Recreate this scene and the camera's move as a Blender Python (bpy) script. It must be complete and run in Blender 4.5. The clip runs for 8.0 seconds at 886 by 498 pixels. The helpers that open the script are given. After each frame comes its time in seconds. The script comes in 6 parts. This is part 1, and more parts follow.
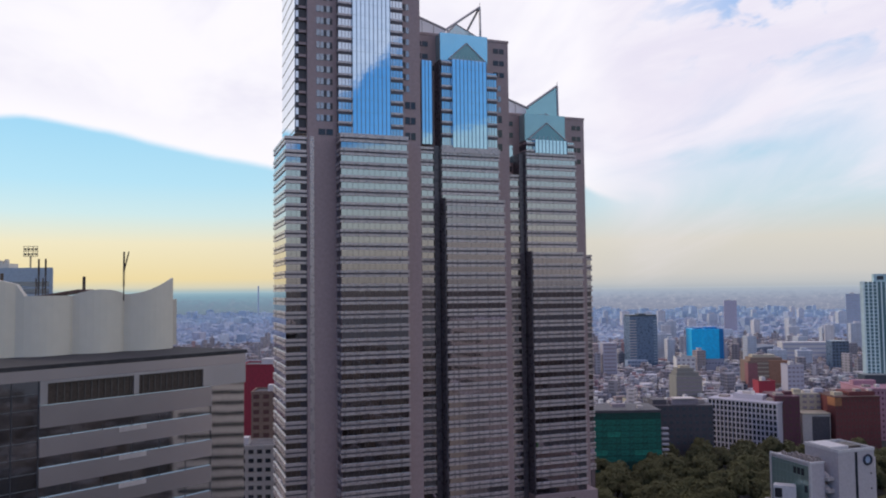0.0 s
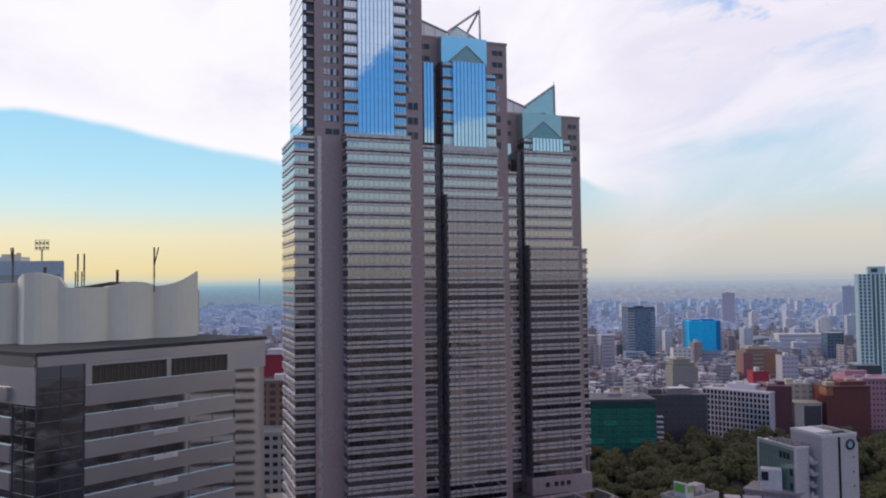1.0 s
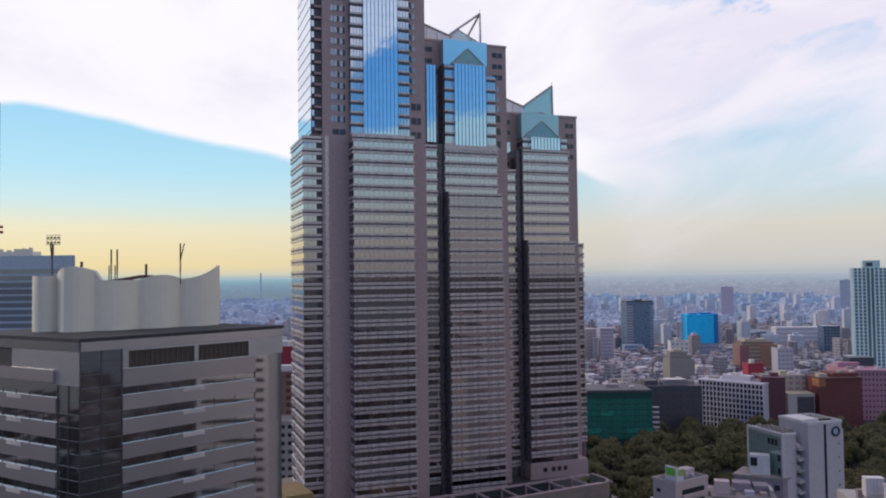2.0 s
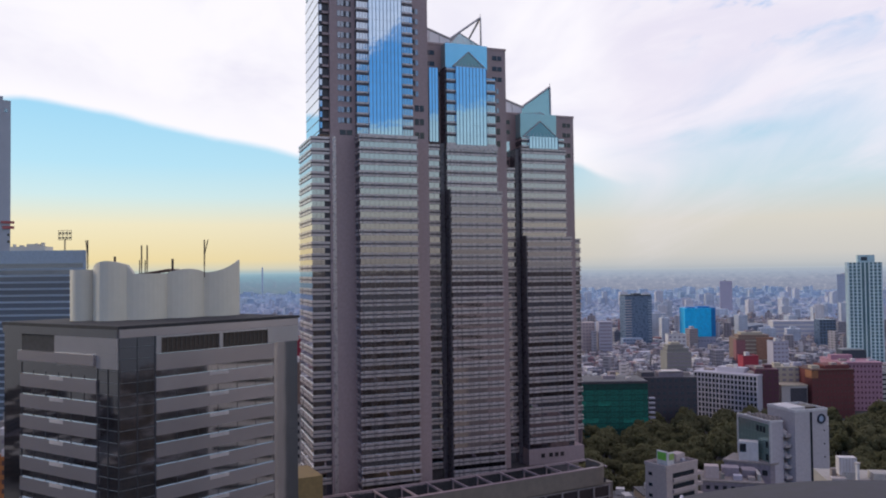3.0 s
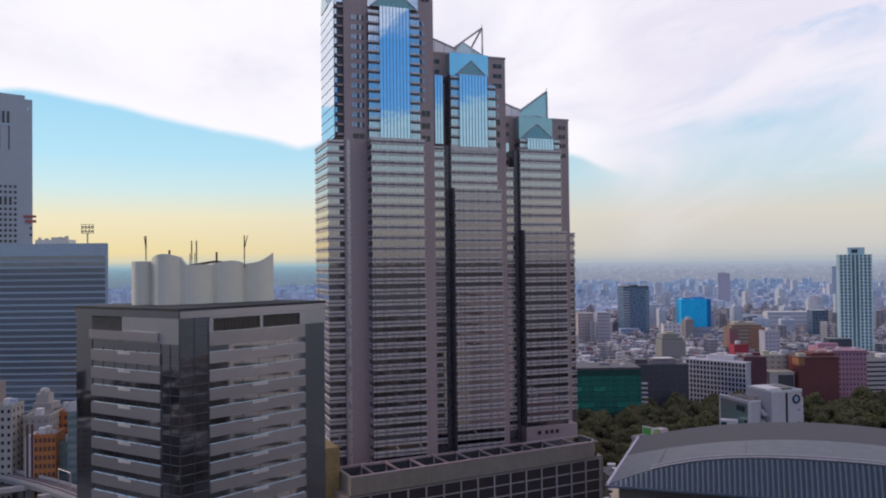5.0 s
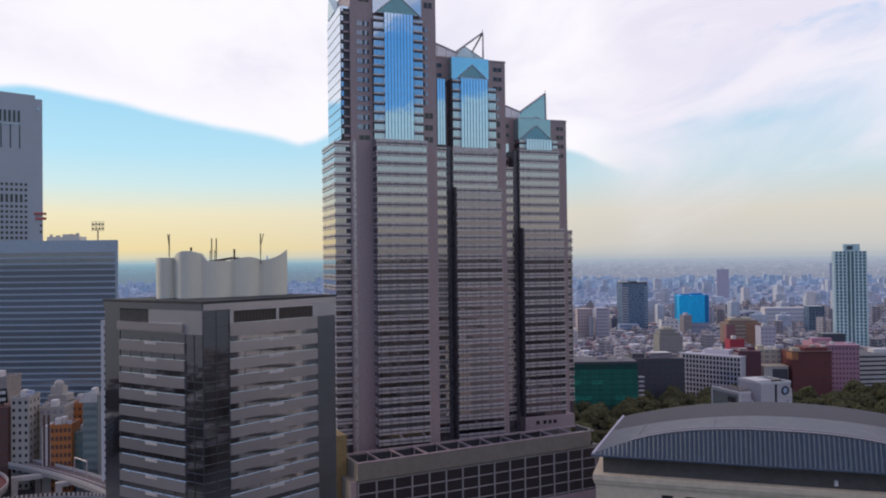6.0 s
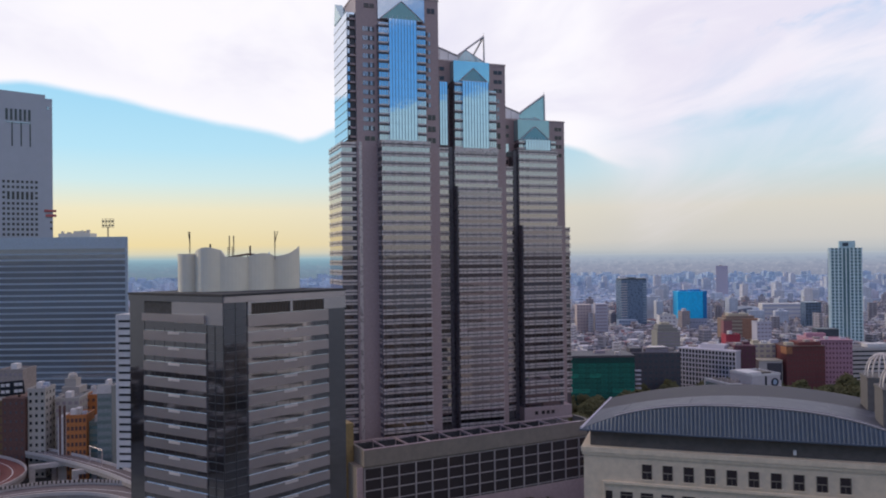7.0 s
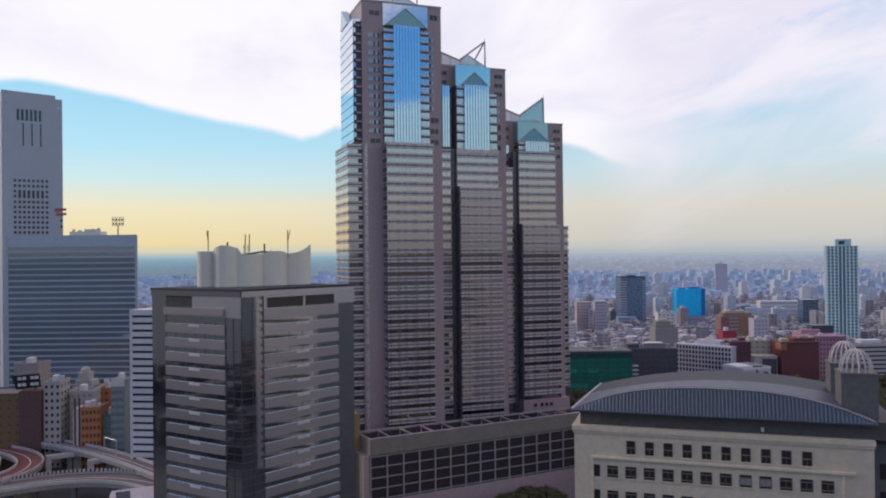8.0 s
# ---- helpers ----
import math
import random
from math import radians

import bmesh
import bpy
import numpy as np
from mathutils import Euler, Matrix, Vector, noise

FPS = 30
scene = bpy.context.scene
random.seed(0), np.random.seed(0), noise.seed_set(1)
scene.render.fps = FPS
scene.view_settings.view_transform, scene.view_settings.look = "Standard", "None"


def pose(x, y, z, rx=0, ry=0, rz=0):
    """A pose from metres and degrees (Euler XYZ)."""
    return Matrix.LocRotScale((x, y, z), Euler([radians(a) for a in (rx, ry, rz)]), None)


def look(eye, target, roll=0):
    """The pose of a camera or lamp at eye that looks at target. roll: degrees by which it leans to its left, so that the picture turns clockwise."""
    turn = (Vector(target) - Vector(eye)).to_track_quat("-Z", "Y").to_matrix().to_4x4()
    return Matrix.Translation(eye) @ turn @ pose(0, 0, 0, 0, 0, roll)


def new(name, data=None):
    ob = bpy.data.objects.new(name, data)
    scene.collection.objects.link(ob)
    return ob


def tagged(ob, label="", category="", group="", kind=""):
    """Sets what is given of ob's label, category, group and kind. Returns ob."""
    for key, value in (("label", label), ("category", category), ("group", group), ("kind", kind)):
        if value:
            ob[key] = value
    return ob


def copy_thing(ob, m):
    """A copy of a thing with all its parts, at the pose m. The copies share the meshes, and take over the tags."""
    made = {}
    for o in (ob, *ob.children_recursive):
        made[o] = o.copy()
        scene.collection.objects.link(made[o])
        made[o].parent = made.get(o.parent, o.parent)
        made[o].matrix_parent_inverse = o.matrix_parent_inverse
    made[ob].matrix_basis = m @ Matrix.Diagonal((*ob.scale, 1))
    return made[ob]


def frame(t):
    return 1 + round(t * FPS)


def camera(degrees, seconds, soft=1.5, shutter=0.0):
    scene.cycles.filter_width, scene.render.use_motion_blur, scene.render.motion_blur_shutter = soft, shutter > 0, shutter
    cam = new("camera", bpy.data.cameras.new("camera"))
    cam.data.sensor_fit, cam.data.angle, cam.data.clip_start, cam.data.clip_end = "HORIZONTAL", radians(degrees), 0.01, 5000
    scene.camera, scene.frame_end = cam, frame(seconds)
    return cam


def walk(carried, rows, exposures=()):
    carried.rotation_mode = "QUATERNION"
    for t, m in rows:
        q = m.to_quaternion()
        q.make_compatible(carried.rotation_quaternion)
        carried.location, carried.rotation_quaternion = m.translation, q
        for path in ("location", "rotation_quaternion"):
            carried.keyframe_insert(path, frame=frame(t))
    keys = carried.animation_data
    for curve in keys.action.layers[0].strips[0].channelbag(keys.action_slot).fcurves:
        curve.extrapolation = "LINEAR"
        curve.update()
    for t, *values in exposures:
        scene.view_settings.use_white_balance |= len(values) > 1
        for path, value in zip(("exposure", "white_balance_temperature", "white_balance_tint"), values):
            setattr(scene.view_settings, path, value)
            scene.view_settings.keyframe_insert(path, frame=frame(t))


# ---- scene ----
cam = camera(59.4, 8.0, soft=1.95)
METRES, EYE, TILT, LEAN, TURN = 100.0, 110.0, 1.75, 0.0, 0.0
ROWS = [
    (0.0, 0.0, 0.0, 0.0, 0.01, 1.23, 0.63),
    (0.5, -0.0017, -0.0568, 0.0013, 0.01, 0.96, 0.63),
    (1.0, -0.0036, -0.1177, 0.0027, 0.02, 0.69, 0.65),
    (1.5, -0.0059, -0.1753, 0.0036, 0.04, 0.47, 0.66),
    (3.0, -0.014, -0.358, 0.0067, 0.1, -0.15, 0.69),
    (3.5, -0.0166, -0.4227, 0.0086, 0.13, -0.32, 0.68),
    (4.0, -0.0199, -0.4837, 0.0099, 0.15, -0.45, 0.7),
    (4.5, -0.023, -0.5497, 0.0114, 0.18, -0.59, 0.7),
    (6.0, -0.0323, -0.741, 0.017, 0.25, -0.99, 0.68),
    (6.5, -0.0354, -0.8077, 0.0183, 0.28, -1.12, 0.68),
    (7.0, -0.0379, -0.8697, 0.02, 0.31, -1.25, 0.66),
    (7.5, -0.04, -0.9319, 0.0215, 0.34, -1.34, 0.65),
    (8.0, -0.0431, -0.9987, 0.0234, 0.39, -1.41, 0.63),
]
walk(cam, [(t, pose(0, 0, EYE, TILT, LEAN, TURN) @ pose(METRES * x, METRES * y, METRES * z, 90 + pitch, roll, yaw)) for t, x, y, z, yaw, pitch, roll in ROWS])

# ---- world, sun ----
SUN_AZ, SUN_EL = -78.0, 16.0   # degrees: left of straight ahead, above the horizon


class Nodes:
    """Short way to write node trees: sockets in, sockets out."""

    def __init__(self, tree):
        self.tree = tree
        tree.nodes.clear()

    def node(self, kind):
        return self.tree.nodes.new(kind)

    def put(self, socket, value):
        if isinstance(value, bpy.types.NodeSocket):
            self.tree.links.new(value, socket)
        else:
            socket.default_value = value

    def m(self, op, a, b=0.0, c=0.0, clamp=False):
        n = self.node("ShaderNodeMath")
        n.operation, n.use_clamp = op, clamp
        for s, v in zip(n.inputs, (a, b, c)):
            self.put(s, v)
        return n.outputs[0]

    def span(self, v, a, b, lo=0.0, hi=1.0, kind="SMOOTHSTEP"):
        n = self.node("ShaderNodeMapRange")
        n.interpolation_type = kind
        for s, x in zip(n.inputs, (v, a, b, lo, hi)):
            self.put(s, x)
        return n.outputs[0]

    def mix(self, f, a, b, blend="MIX"):
        n = self.node("ShaderNodeMix")
        n.data_type, n.blend_type = "RGBA", blend
        self.put(n.inputs[0], f)
        for s, v in ((n.inputs[6], a), (n.inputs[7], b)):
            self.put(s, v if isinstance(v, bpy.types.NodeSocket) else (*v[:3], 1.0))
        return n.outputs[2]

    def noise(self, vector, scale, detail=3.0, rough=0.5, distort=0.0):
        n = self.node("ShaderNodeTexNoise")
        self.put(n.inputs["Vector"], vector)
        for k, v in (("Scale", scale), ("Detail", detail), ("Roughness", rough), ("Distortion", distort)):
            n.inputs[k].default_value = v
        return n.outputs[0]

    def ramp(self, f, stops):
        n = self.node("ShaderNodeValToRGB")
        els = n.color_ramp.elements
        while len(els) < len(stops):
            els.new(0.5)
        for e, (p, c) in zip(els, stops):
            e.position, e.color = p, (*c, 1.0)
        self.put(n.inputs[0], f)
        return n.outputs[0]

    def scaled(self, vector, sx, sy, sz):
        n = self.node("ShaderNodeMapping")
        self.put(n.inputs[0], vector)
        n.inputs[3].default_value = (sx, sy, sz)
        return n.outputs[0]


def build_world():
    world = bpy.data.worlds.new("sky")
    scene.world = world
    world.use_nodes = True
    g = Nodes(world.node_tree)
    ray = g.node("ShaderNodeTexCoord").outputs["Generated"]
    xyz = g.node("ShaderNodeSeparateXYZ")
    g.put(xyz.inputs[0], ray)
    x, y, z = xyz.outputs
    el = g.m("MULTIPLY", g.m("ARCSINE", z), 57.296)
    az = g.m("MULTIPLY", g.m("ARCTAN2", x, y), 57.296)
    sky = g.node("ShaderNodeTexSky")
    sky.sky_type, sky.sun_disc, sky.sun_elevation, sky.sun_rotation = "NISHITA", False, radians(SUN_EL), radians(SUN_AZ)
    sky.air_density, sky.dust_density, sky.ozone_density = 1.2, 1.6, 2.0
    base = g.mix(1.0, sky.outputs[0], (0.10, 0.10, 0.10), "MULTIPLY")
    # clear air: warm near the horizon towards the sun, then cyan, then blue
    up = g.m("DIVIDE", el, 40.0, clamp=True)
    west = g.ramp(up, [(0.0, (0.40, 0.54, 0.58)), (0.008, (0.74, 0.71, 0.54)), (0.022, (0.93, 0.77, 0.42)), (0.085, (0.93, 0.85, 0.60)), (0.135, (0.66, 0.87, 0.91)), (0.19, (0.49, 0.82, 1.0)), (0.32, (0.33, 0.70, 0.98)), (0.5, (0.13, 0.42, 0.92)), (1.0, (0.06, 0.26, 0.75))])
    east = g.ramp(up, [(0.0, (0.48, 0.52, 0.57)), (0.008, (0.57, 0.59, 0.61)), (0.025, (0.67, 0.655, 0.63)), (0.085, (0.75, 0.715, 0.65)), (0.15, (0.60, 0.77, 0.85)), (0.32, (0.34, 0.68, 0.96)), (0.5, (0.13, 0.42, 0.92)), (1.0, (0.06, 0.26, 0.75))])
    tilt = g.m("MULTIPLY", g.m("SUBTRACT", 145.0, az), 0.17)
    tilt = g.m("MULTIPLY", tilt, g.m("MULTIPLY", g.span(az, 90.0, 120.0), g.span(az, 179.0, 165.0)))
    el_rear = g.m("SUBTRACT", el, tilt)
    behind = g.ramp(g.m("DIVIDE", el_rear, 40.0, clamp=True), [(0.0, (0.26, 0.25, 0.25)), (0.06, (0.36, 0.355, 0.35)), (0.11, (0.45, 0.50, 0.50)), (0.17, (0.46, 0.62, 0.67)), (0.257, (0.46, 0.66, 0.76)), (0.275, (0.09, 0.37, 0.84)), (0.42, (0.08, 0.34, 0.80)), (1.0, (0.06, 0.26, 0.75))])
    turn = g.m("COSINE", g.m("MULTIPLY", g.m("ADD", az, 58.0), 0.01745))
    clear = g.mix(g.span(turn, 0.25, 0.85), east, west)
    rear = g.m("COSINE", g.m("MULTIPLY", g.m("SUBTRACT", az, 200.0), 0.01745))
    clear = g.mix(g.span(rear, 0.0, 0.7), clear, behind)
    clear = g.mix(0.12, clear, base)
    # clouds: a broad bank with a clean lower edge, torn into slanting streaks towards the right
    face = g.node("ShaderNodeCombineXYZ")
    g.put(face.inputs[0], g.m("MULTIPLY", az, 0.01745))
    g.put(face.inputs[1], g.m("MULTIPLY", el, 0.01745))
    slant = g.node("ShaderNodeMapping")
    g.put(slant.inputs[0], face.outputs[0])
    slant.inputs[2].default_value = (0, 0, radians(-17))
    streak = g.noise(g.scaled(slant.outputs[0], 2.6, 9.0, 1.0), 1.0, 6.0, 0.58, 0.7)
    fleck = g.noise(g.scaled(slant.outputs[0], 13.0, 24.0, 1.0), 1.0, 4.0, 0.55, 0.4)
    soft_n = g.noise(g.scaled(face.outputs[0], 3.0, 5.0, 1.0), 1.0, 5.0, 0.55, 0.5)
    wob = g.m("SUBTRACT", g.noise(g.scaled(face.outputs[0], 8.0, 20.0, 1.0), 1.0, 4.0, 0.55), 0.5)
    lift = g.m("SUBTRACT", 1.0, g.m("COSINE", g.m("MULTIPLY", g.m("SUBTRACT", az, 14.0), 0.01745)))
    edge = g.m("MINIMUM", g.m("ADD", 7.0, g.m("MULTIPLY", lift, 14.5)), 16.4)
    rim = [(-30.0, 11.1), (-28.5, 11.35), (-26.6, 11.2), (-23.2, 10.7), (-19.6, 9.95), (-15.8, 9.25), (-12.8, 8.75), (-10.7, 8.2), (-9.6, 8.4), (-8.2, 9.1), (8.8, 7.65), (10.2, 7.25), (11.4, 6.55), (13.4, 5.9)]
    drawn = g.m("MULTIPLY", g.ramp(g.m("DIVIDE", g.m("ADD", az, 30.0), 44.0, clamp=True), [((a + 30.0) / 44.0, (e / 12.0,) * 3) for a, e in rim]), 12.0)
    near_rim = g.m("MULTIPLY", g.span(az, -34.0, -30.0), g.span(az, 20.0, 14.0))
    edge = g.m("ADD", g.m("MULTIPLY", edge, g.m("SUBTRACT", 1.0, near_rim)), g.m("MULTIPLY", drawn, near_rim))
    over = g.m("SUBTRACT", el, g.m("ADD", edge, g.m("MULTIPLY", wob, 0.7)))
    sharp = g.span(over, -0.15, 0.5)
    torn = g.m("ADD", over, g.m("MULTIPLY", g.m("SUBTRACT", streak, 0.45), 16.0))
    torn = g.m("SUBTRACT", torn, g.m("MULTIPLY", g.span(az, 15.0, 27.0), 2.6))
    soft = g.span(torn, -6.0, 6.0)
    right = g.m("MULTIPLY", g.span(az, 9.0, 15.0), g.span(az, 120.0, 80.0))
    bank = g.m("ADD", g.m("MULTIPLY", sharp, g.m("SUBTRACT", 1.0, right)), g.m("MULTIPLY", soft, right))
    high = g.m("MULTIPLY", g.span(el, 13.0, 18.0), g.span(az, 12.0, 24.0))
    holes = g.m("MULTIPLY", g.m("MULTIPLY", g.span(fleck, 0.50, 0.66), high), 0.75)
    drift = g.m("ABSOLUTE", g.m("SUBTRACT", el, g.m("ADD", 9.2, g.m("MULTIPLY", g.m("SUBTRACT", az, 20.8), 0.08))))
    gap = g.m("MULTIPLY", g.m("MULTIPLY", g.span(drift, 1.1, 0.1), g.span(az, 14.0, 19.5)), g.span(az, 27.0, 22.0))
    holes = g.m("MAXIMUM", holes, g.m("MULTIPLY", gap, g.span(fleck, 0.35, 0.6, 0.25, 0.7)))
    bank = g.m("MULTIPLY", bank, g.m("SUBTRACT", 1.0, holes), clamp=True)
    # in the rear half of the sky the cloud thins out softly
    lee = g.m("MULTIPLY", g.m("SUBTRACT", 145.6, g.m("MINIMUM", az, 165.0)), 0.9)
    thin = g.m("MULTIPLY", g.span(g.m("SUBTRACT", g.m("ADD", el, g.m("MULTIPLY", wob, 3.0)), lee), 15.0, 16.3), 0.6)
    rear_f = g.span(rear, 0.0, 0.7)
    bank = g.m("ADD", g.m("MULTIPLY", bank, g.m("SUBTRACT", 1.0, rear_f)), g.m("MULTIPLY", thin, rear_f))
    shade = g.m("MAXIMUM", g.span(soft_n, 0.40, 0.70), g.m("MULTIPLY", g.span(streak, 0.56, 0.36, 0.0, 0.75), right))
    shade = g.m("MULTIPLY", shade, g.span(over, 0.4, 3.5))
    cloud = g.mix(shade, (0.99, 0.965, 1.02), (0.765, 0.745, 0.90))
    cloud = g.mix(g.span(el, 3.0, 9.0, 0.6, 0.0), cloud, (0.86, 0.78, 0.70))
    cloud = g.mix(g.m("MULTIPLY", right, 0.5), cloud, (0.82, 0.77, 0.90))
    col = g.mix(bank, clear, cloud)
    # overhead, out of view, a dim lilac tint added to tune the ambient light
    col = g.mix(g.span(el, 24.0, 55.0, 0.0, 0.85), col, (0.605, 0.548, 0.722))
    # low city haze all round, under the horizon
    col = g.mix(g.span(el, 0.0, -3.0), col, (0.20, 0.24, 0.28))
    bg = g.node("ShaderNodeBackground")
    g.put(bg.inputs[0], col)
    bg.inputs[1].default_value = 1.0
    g.put(g.node("ShaderNodeOutputWorld").inputs[0], bg.outputs[0])


build_world()
sun = new("sun", bpy.data.lights.new("sun", "SUN"))
sun.data.energy, sun.data.angle, sun.data.color = 1.1, radians(14), (1.0, 0.86, 0.68)
sun.matrix_world = look((0, 0, 0), (-math.sin(radians(SUN_AZ)) * math.cos(radians(SUN_EL)), -math.cos(radians(SUN_AZ)) * math.cos(radians(SUN_EL)), -math.sin(radians(SUN_EL))))
scene.view_settings.exposure = 0.0

# ---- materials ----
def material(name, colour, rough=0.7, metal=0.0, vary=0.15, size=2.0, stain=0.2, bump=0.1, ior=1.5, island=0.0, tint=None):
    """A worn surface: grain at a fine and stains at a coarse scale (size in metres), a little relief."""
    mt = bpy.data.materials.new(name)
    mt.use_nodes = True
    g = Nodes(mt.node_tree)
    obj = g.node("ShaderNodeTexCoord").outputs["Object"]
    fine = g.noise(obj, 3.0 / size, 4.0, 0.6)
    coarse = g.noise(g.scaled(obj, 1.0, 1.0, 0.35), 0.4 / size, 3.0, 0.55)
    dark = tuple(c * (1 - 2 * vary) for c in colour)
    lite = tuple(min(1.0, c * (1 + vary)) for c in colour)
    col = g.mix(g.span(fine, 0.3, 0.7), dark, lite)
    col = g.mix(g.m("MULTIPLY", g.span(coarse, 0.5, 0.75), stain), col, tuple(c * 0.55 for c in colour))
    rnd = g.node("ShaderNodeObjectInfo").outputs["Random"]
    col = g.mix(1.0, col, g.ramp(rnd, [(0.0, (0.9, 0.9, 0.9)), (1.0, (1.07, 1.07, 1.07))]), "MULTIPLY")
    if island:
        per = g.node("ShaderNodeNewGeometry").outputs["Random Per Island"]
        col = g.mix(island, col, g.ramp(per, tint))
    p = g.node("ShaderNodeBsdfPrincipled")
    g.put(p.inputs["Base Color"], col)
    sway = min(0.08, vary * 1.6)
    g.put(p.inputs["Roughness"], g.span(fine, 0.2, 0.8, max(0.02, rough - sway), min(1.0, rough + sway)))
    p.inputs["Metallic"].default_value, p.inputs["IOR"].default_value = metal, ior
    if bump:
        b = g.node("ShaderNodeBump")
        b.inputs["Strength"].default_value, b.inputs["Distance"].default_value = bump, 0.05 * size
        g.put(b.inputs["Height"], fine)
        g.put(p.inputs["Normal"], b.outputs[0])
    g.put(g.node("ShaderNodeOutputMaterial").inputs[0], p.outputs[0])
    return mt


def coated_glass(name, colour, metal=0.7, rough=0.03, wave=0.04, size=4.0):
    """Sun-coated window glass that mirrors the sky, its sheets a little out of true."""
    mt = bpy.data.materials.new(name)
    mt.use_nodes = True
    g = Nodes(mt.node_tree)
    obj = g.node("ShaderNodeTexCoord").outputs["Object"]
    n = g.noise(obj, 1.0 / size, 2.0, 0.5)
    cell = g.node("ShaderNodeTexVoronoi")
    g.put(cell.inputs["Vector"], obj)
    cell.inputs["Scale"].default_value = 0.35
    p = g.node("ShaderNodeBsdfPrincipled")
    tone = g.mix(g.m("MULTIPLY", cell.outputs["Distance"], 0.25), colour, tuple(c * 0.7 for c in colour))
    g.put(p.inputs["Base Color"], tone)
    p.inputs["Metallic"].default_value, p.inputs["Roughness"].default_value, p.inputs["IOR"].default_value = metal, rough, 1.6
    b = g.node("ShaderNodeBump")
    b.inputs["Strength"].default_value, b.inputs["Distance"].default_value = wave, 1.0
    g.put(b.inputs["Height"], n)
    g.put(p.inputs["Normal"], b.outputs[0])
    g.put(g.node("ShaderNodeOutputMaterial").inputs[0], p.outputs[0])
    return mt


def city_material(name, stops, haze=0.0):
    """Walls and roofs of the many low houses: a colour for each, rows of windows on the upright sides, fainter with
    haze.
    """
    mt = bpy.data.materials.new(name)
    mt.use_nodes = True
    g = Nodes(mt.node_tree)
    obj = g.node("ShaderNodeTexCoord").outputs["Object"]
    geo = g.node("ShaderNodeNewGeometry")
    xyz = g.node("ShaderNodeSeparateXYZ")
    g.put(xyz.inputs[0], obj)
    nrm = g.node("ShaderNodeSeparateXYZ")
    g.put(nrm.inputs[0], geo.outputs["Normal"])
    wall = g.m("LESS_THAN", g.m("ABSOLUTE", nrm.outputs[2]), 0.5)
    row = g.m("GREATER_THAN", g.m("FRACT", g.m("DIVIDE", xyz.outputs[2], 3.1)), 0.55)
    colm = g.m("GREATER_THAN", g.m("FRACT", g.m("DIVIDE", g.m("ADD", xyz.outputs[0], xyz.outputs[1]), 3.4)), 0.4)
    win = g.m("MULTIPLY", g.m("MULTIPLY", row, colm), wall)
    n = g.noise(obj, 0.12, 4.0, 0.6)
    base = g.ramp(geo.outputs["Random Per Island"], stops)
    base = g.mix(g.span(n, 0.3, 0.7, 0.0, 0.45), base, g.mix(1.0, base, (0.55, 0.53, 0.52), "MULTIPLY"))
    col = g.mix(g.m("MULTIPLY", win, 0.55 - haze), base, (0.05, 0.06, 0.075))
    p = g.node("ShaderNodeBsdfPrincipled")
    g.put(p.inputs["Base Color"], col)
    g.put(p.inputs["Roughness"], g.m("SUBTRACT", 0.85, g.m("MULTIPLY", win, 0.6)))
    g.put(g.node("ShaderNodeOutputMaterial").inputs[0], p.outputs[0])
    return mt


GRANITE = material("mauve_granite", (0.375, 0.272, 0.275), 0.45, 0.0, 0.05, 3.0, 0.15, 0.01)
GRANITE_DARK = material("dark_granite", (0.115, 0.10, 0.115), 0.3, 0.0, 0.1, 3.0, 0.2, 0.01)
LEDGE = material("polished_granite_spandrel", (0.55, 0.465, 0.455), 0.28, 0.38, 0.02, 6.0, 0.10, 0.0)
# shade of floor grooves and tray undersides, put into a dark tone
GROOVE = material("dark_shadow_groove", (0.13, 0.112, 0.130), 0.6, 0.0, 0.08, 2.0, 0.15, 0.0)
DARK_PANE = material("dark_pane_glazing", (0.050, 0.042, 0.055), 0.35, 0.0, 0.12, 2.0, 0.2, 0.0)
GLASS_BAND = coated_glass("bronze_window_glass", (0.53, 0.505, 0.53), 1.0, 0.03, 0.01)
# darker copy of the bronze glass, dark reflections put into its tint
GLASS_LOW = coated_glass("dark_reflection_bronze_glass", (0.39, 0.36, 0.41), 1.0, 0.04, 0.01)
GLASS_BLUE = coated_glass("blue_mirror_glass", (0.66, 0.75, 0.84), 1.0, 0.02, 0.02, 5.0)
GLASS_GREEN = coated_glass("green_pediment_glass", (0.15, 0.31, 0.32), 0.5, 0.1, 0.02)
GLASS_DARK = coated_glass("dark_window_glass", (0.05, 0.058, 0.07), 0.5, 0.05, 0.03)
GLASS_PALE = coated_glass("pale_window_glass", (0.60, 0.62, 0.66), 1.0, 0.07, 0.02)
def frosted(name, colour):
    """White frosted glass: part of the light is scattered back, part passes through."""
    mt = bpy.data.materials.new(name)
    mt.use_nodes = True
    g = Nodes(mt.node_tree)
    front, through_it, both = g.node("ShaderNodeBsdfDiffuse"), g.node("ShaderNodeBsdfTranslucent"), g.node("ShaderNodeMixShader")
    front.inputs[0].default_value = through_it.inputs[0].default_value = (*colour, 1.0)
    both.inputs[0].default_value = 0.6
    g.put(both.inputs[1], front.outputs[0])
    g.put(both.inputs[2], through_it.outputs[0])
    g.put(g.node("ShaderNodeOutputMaterial").inputs[0], both.outputs[0])
    return mt


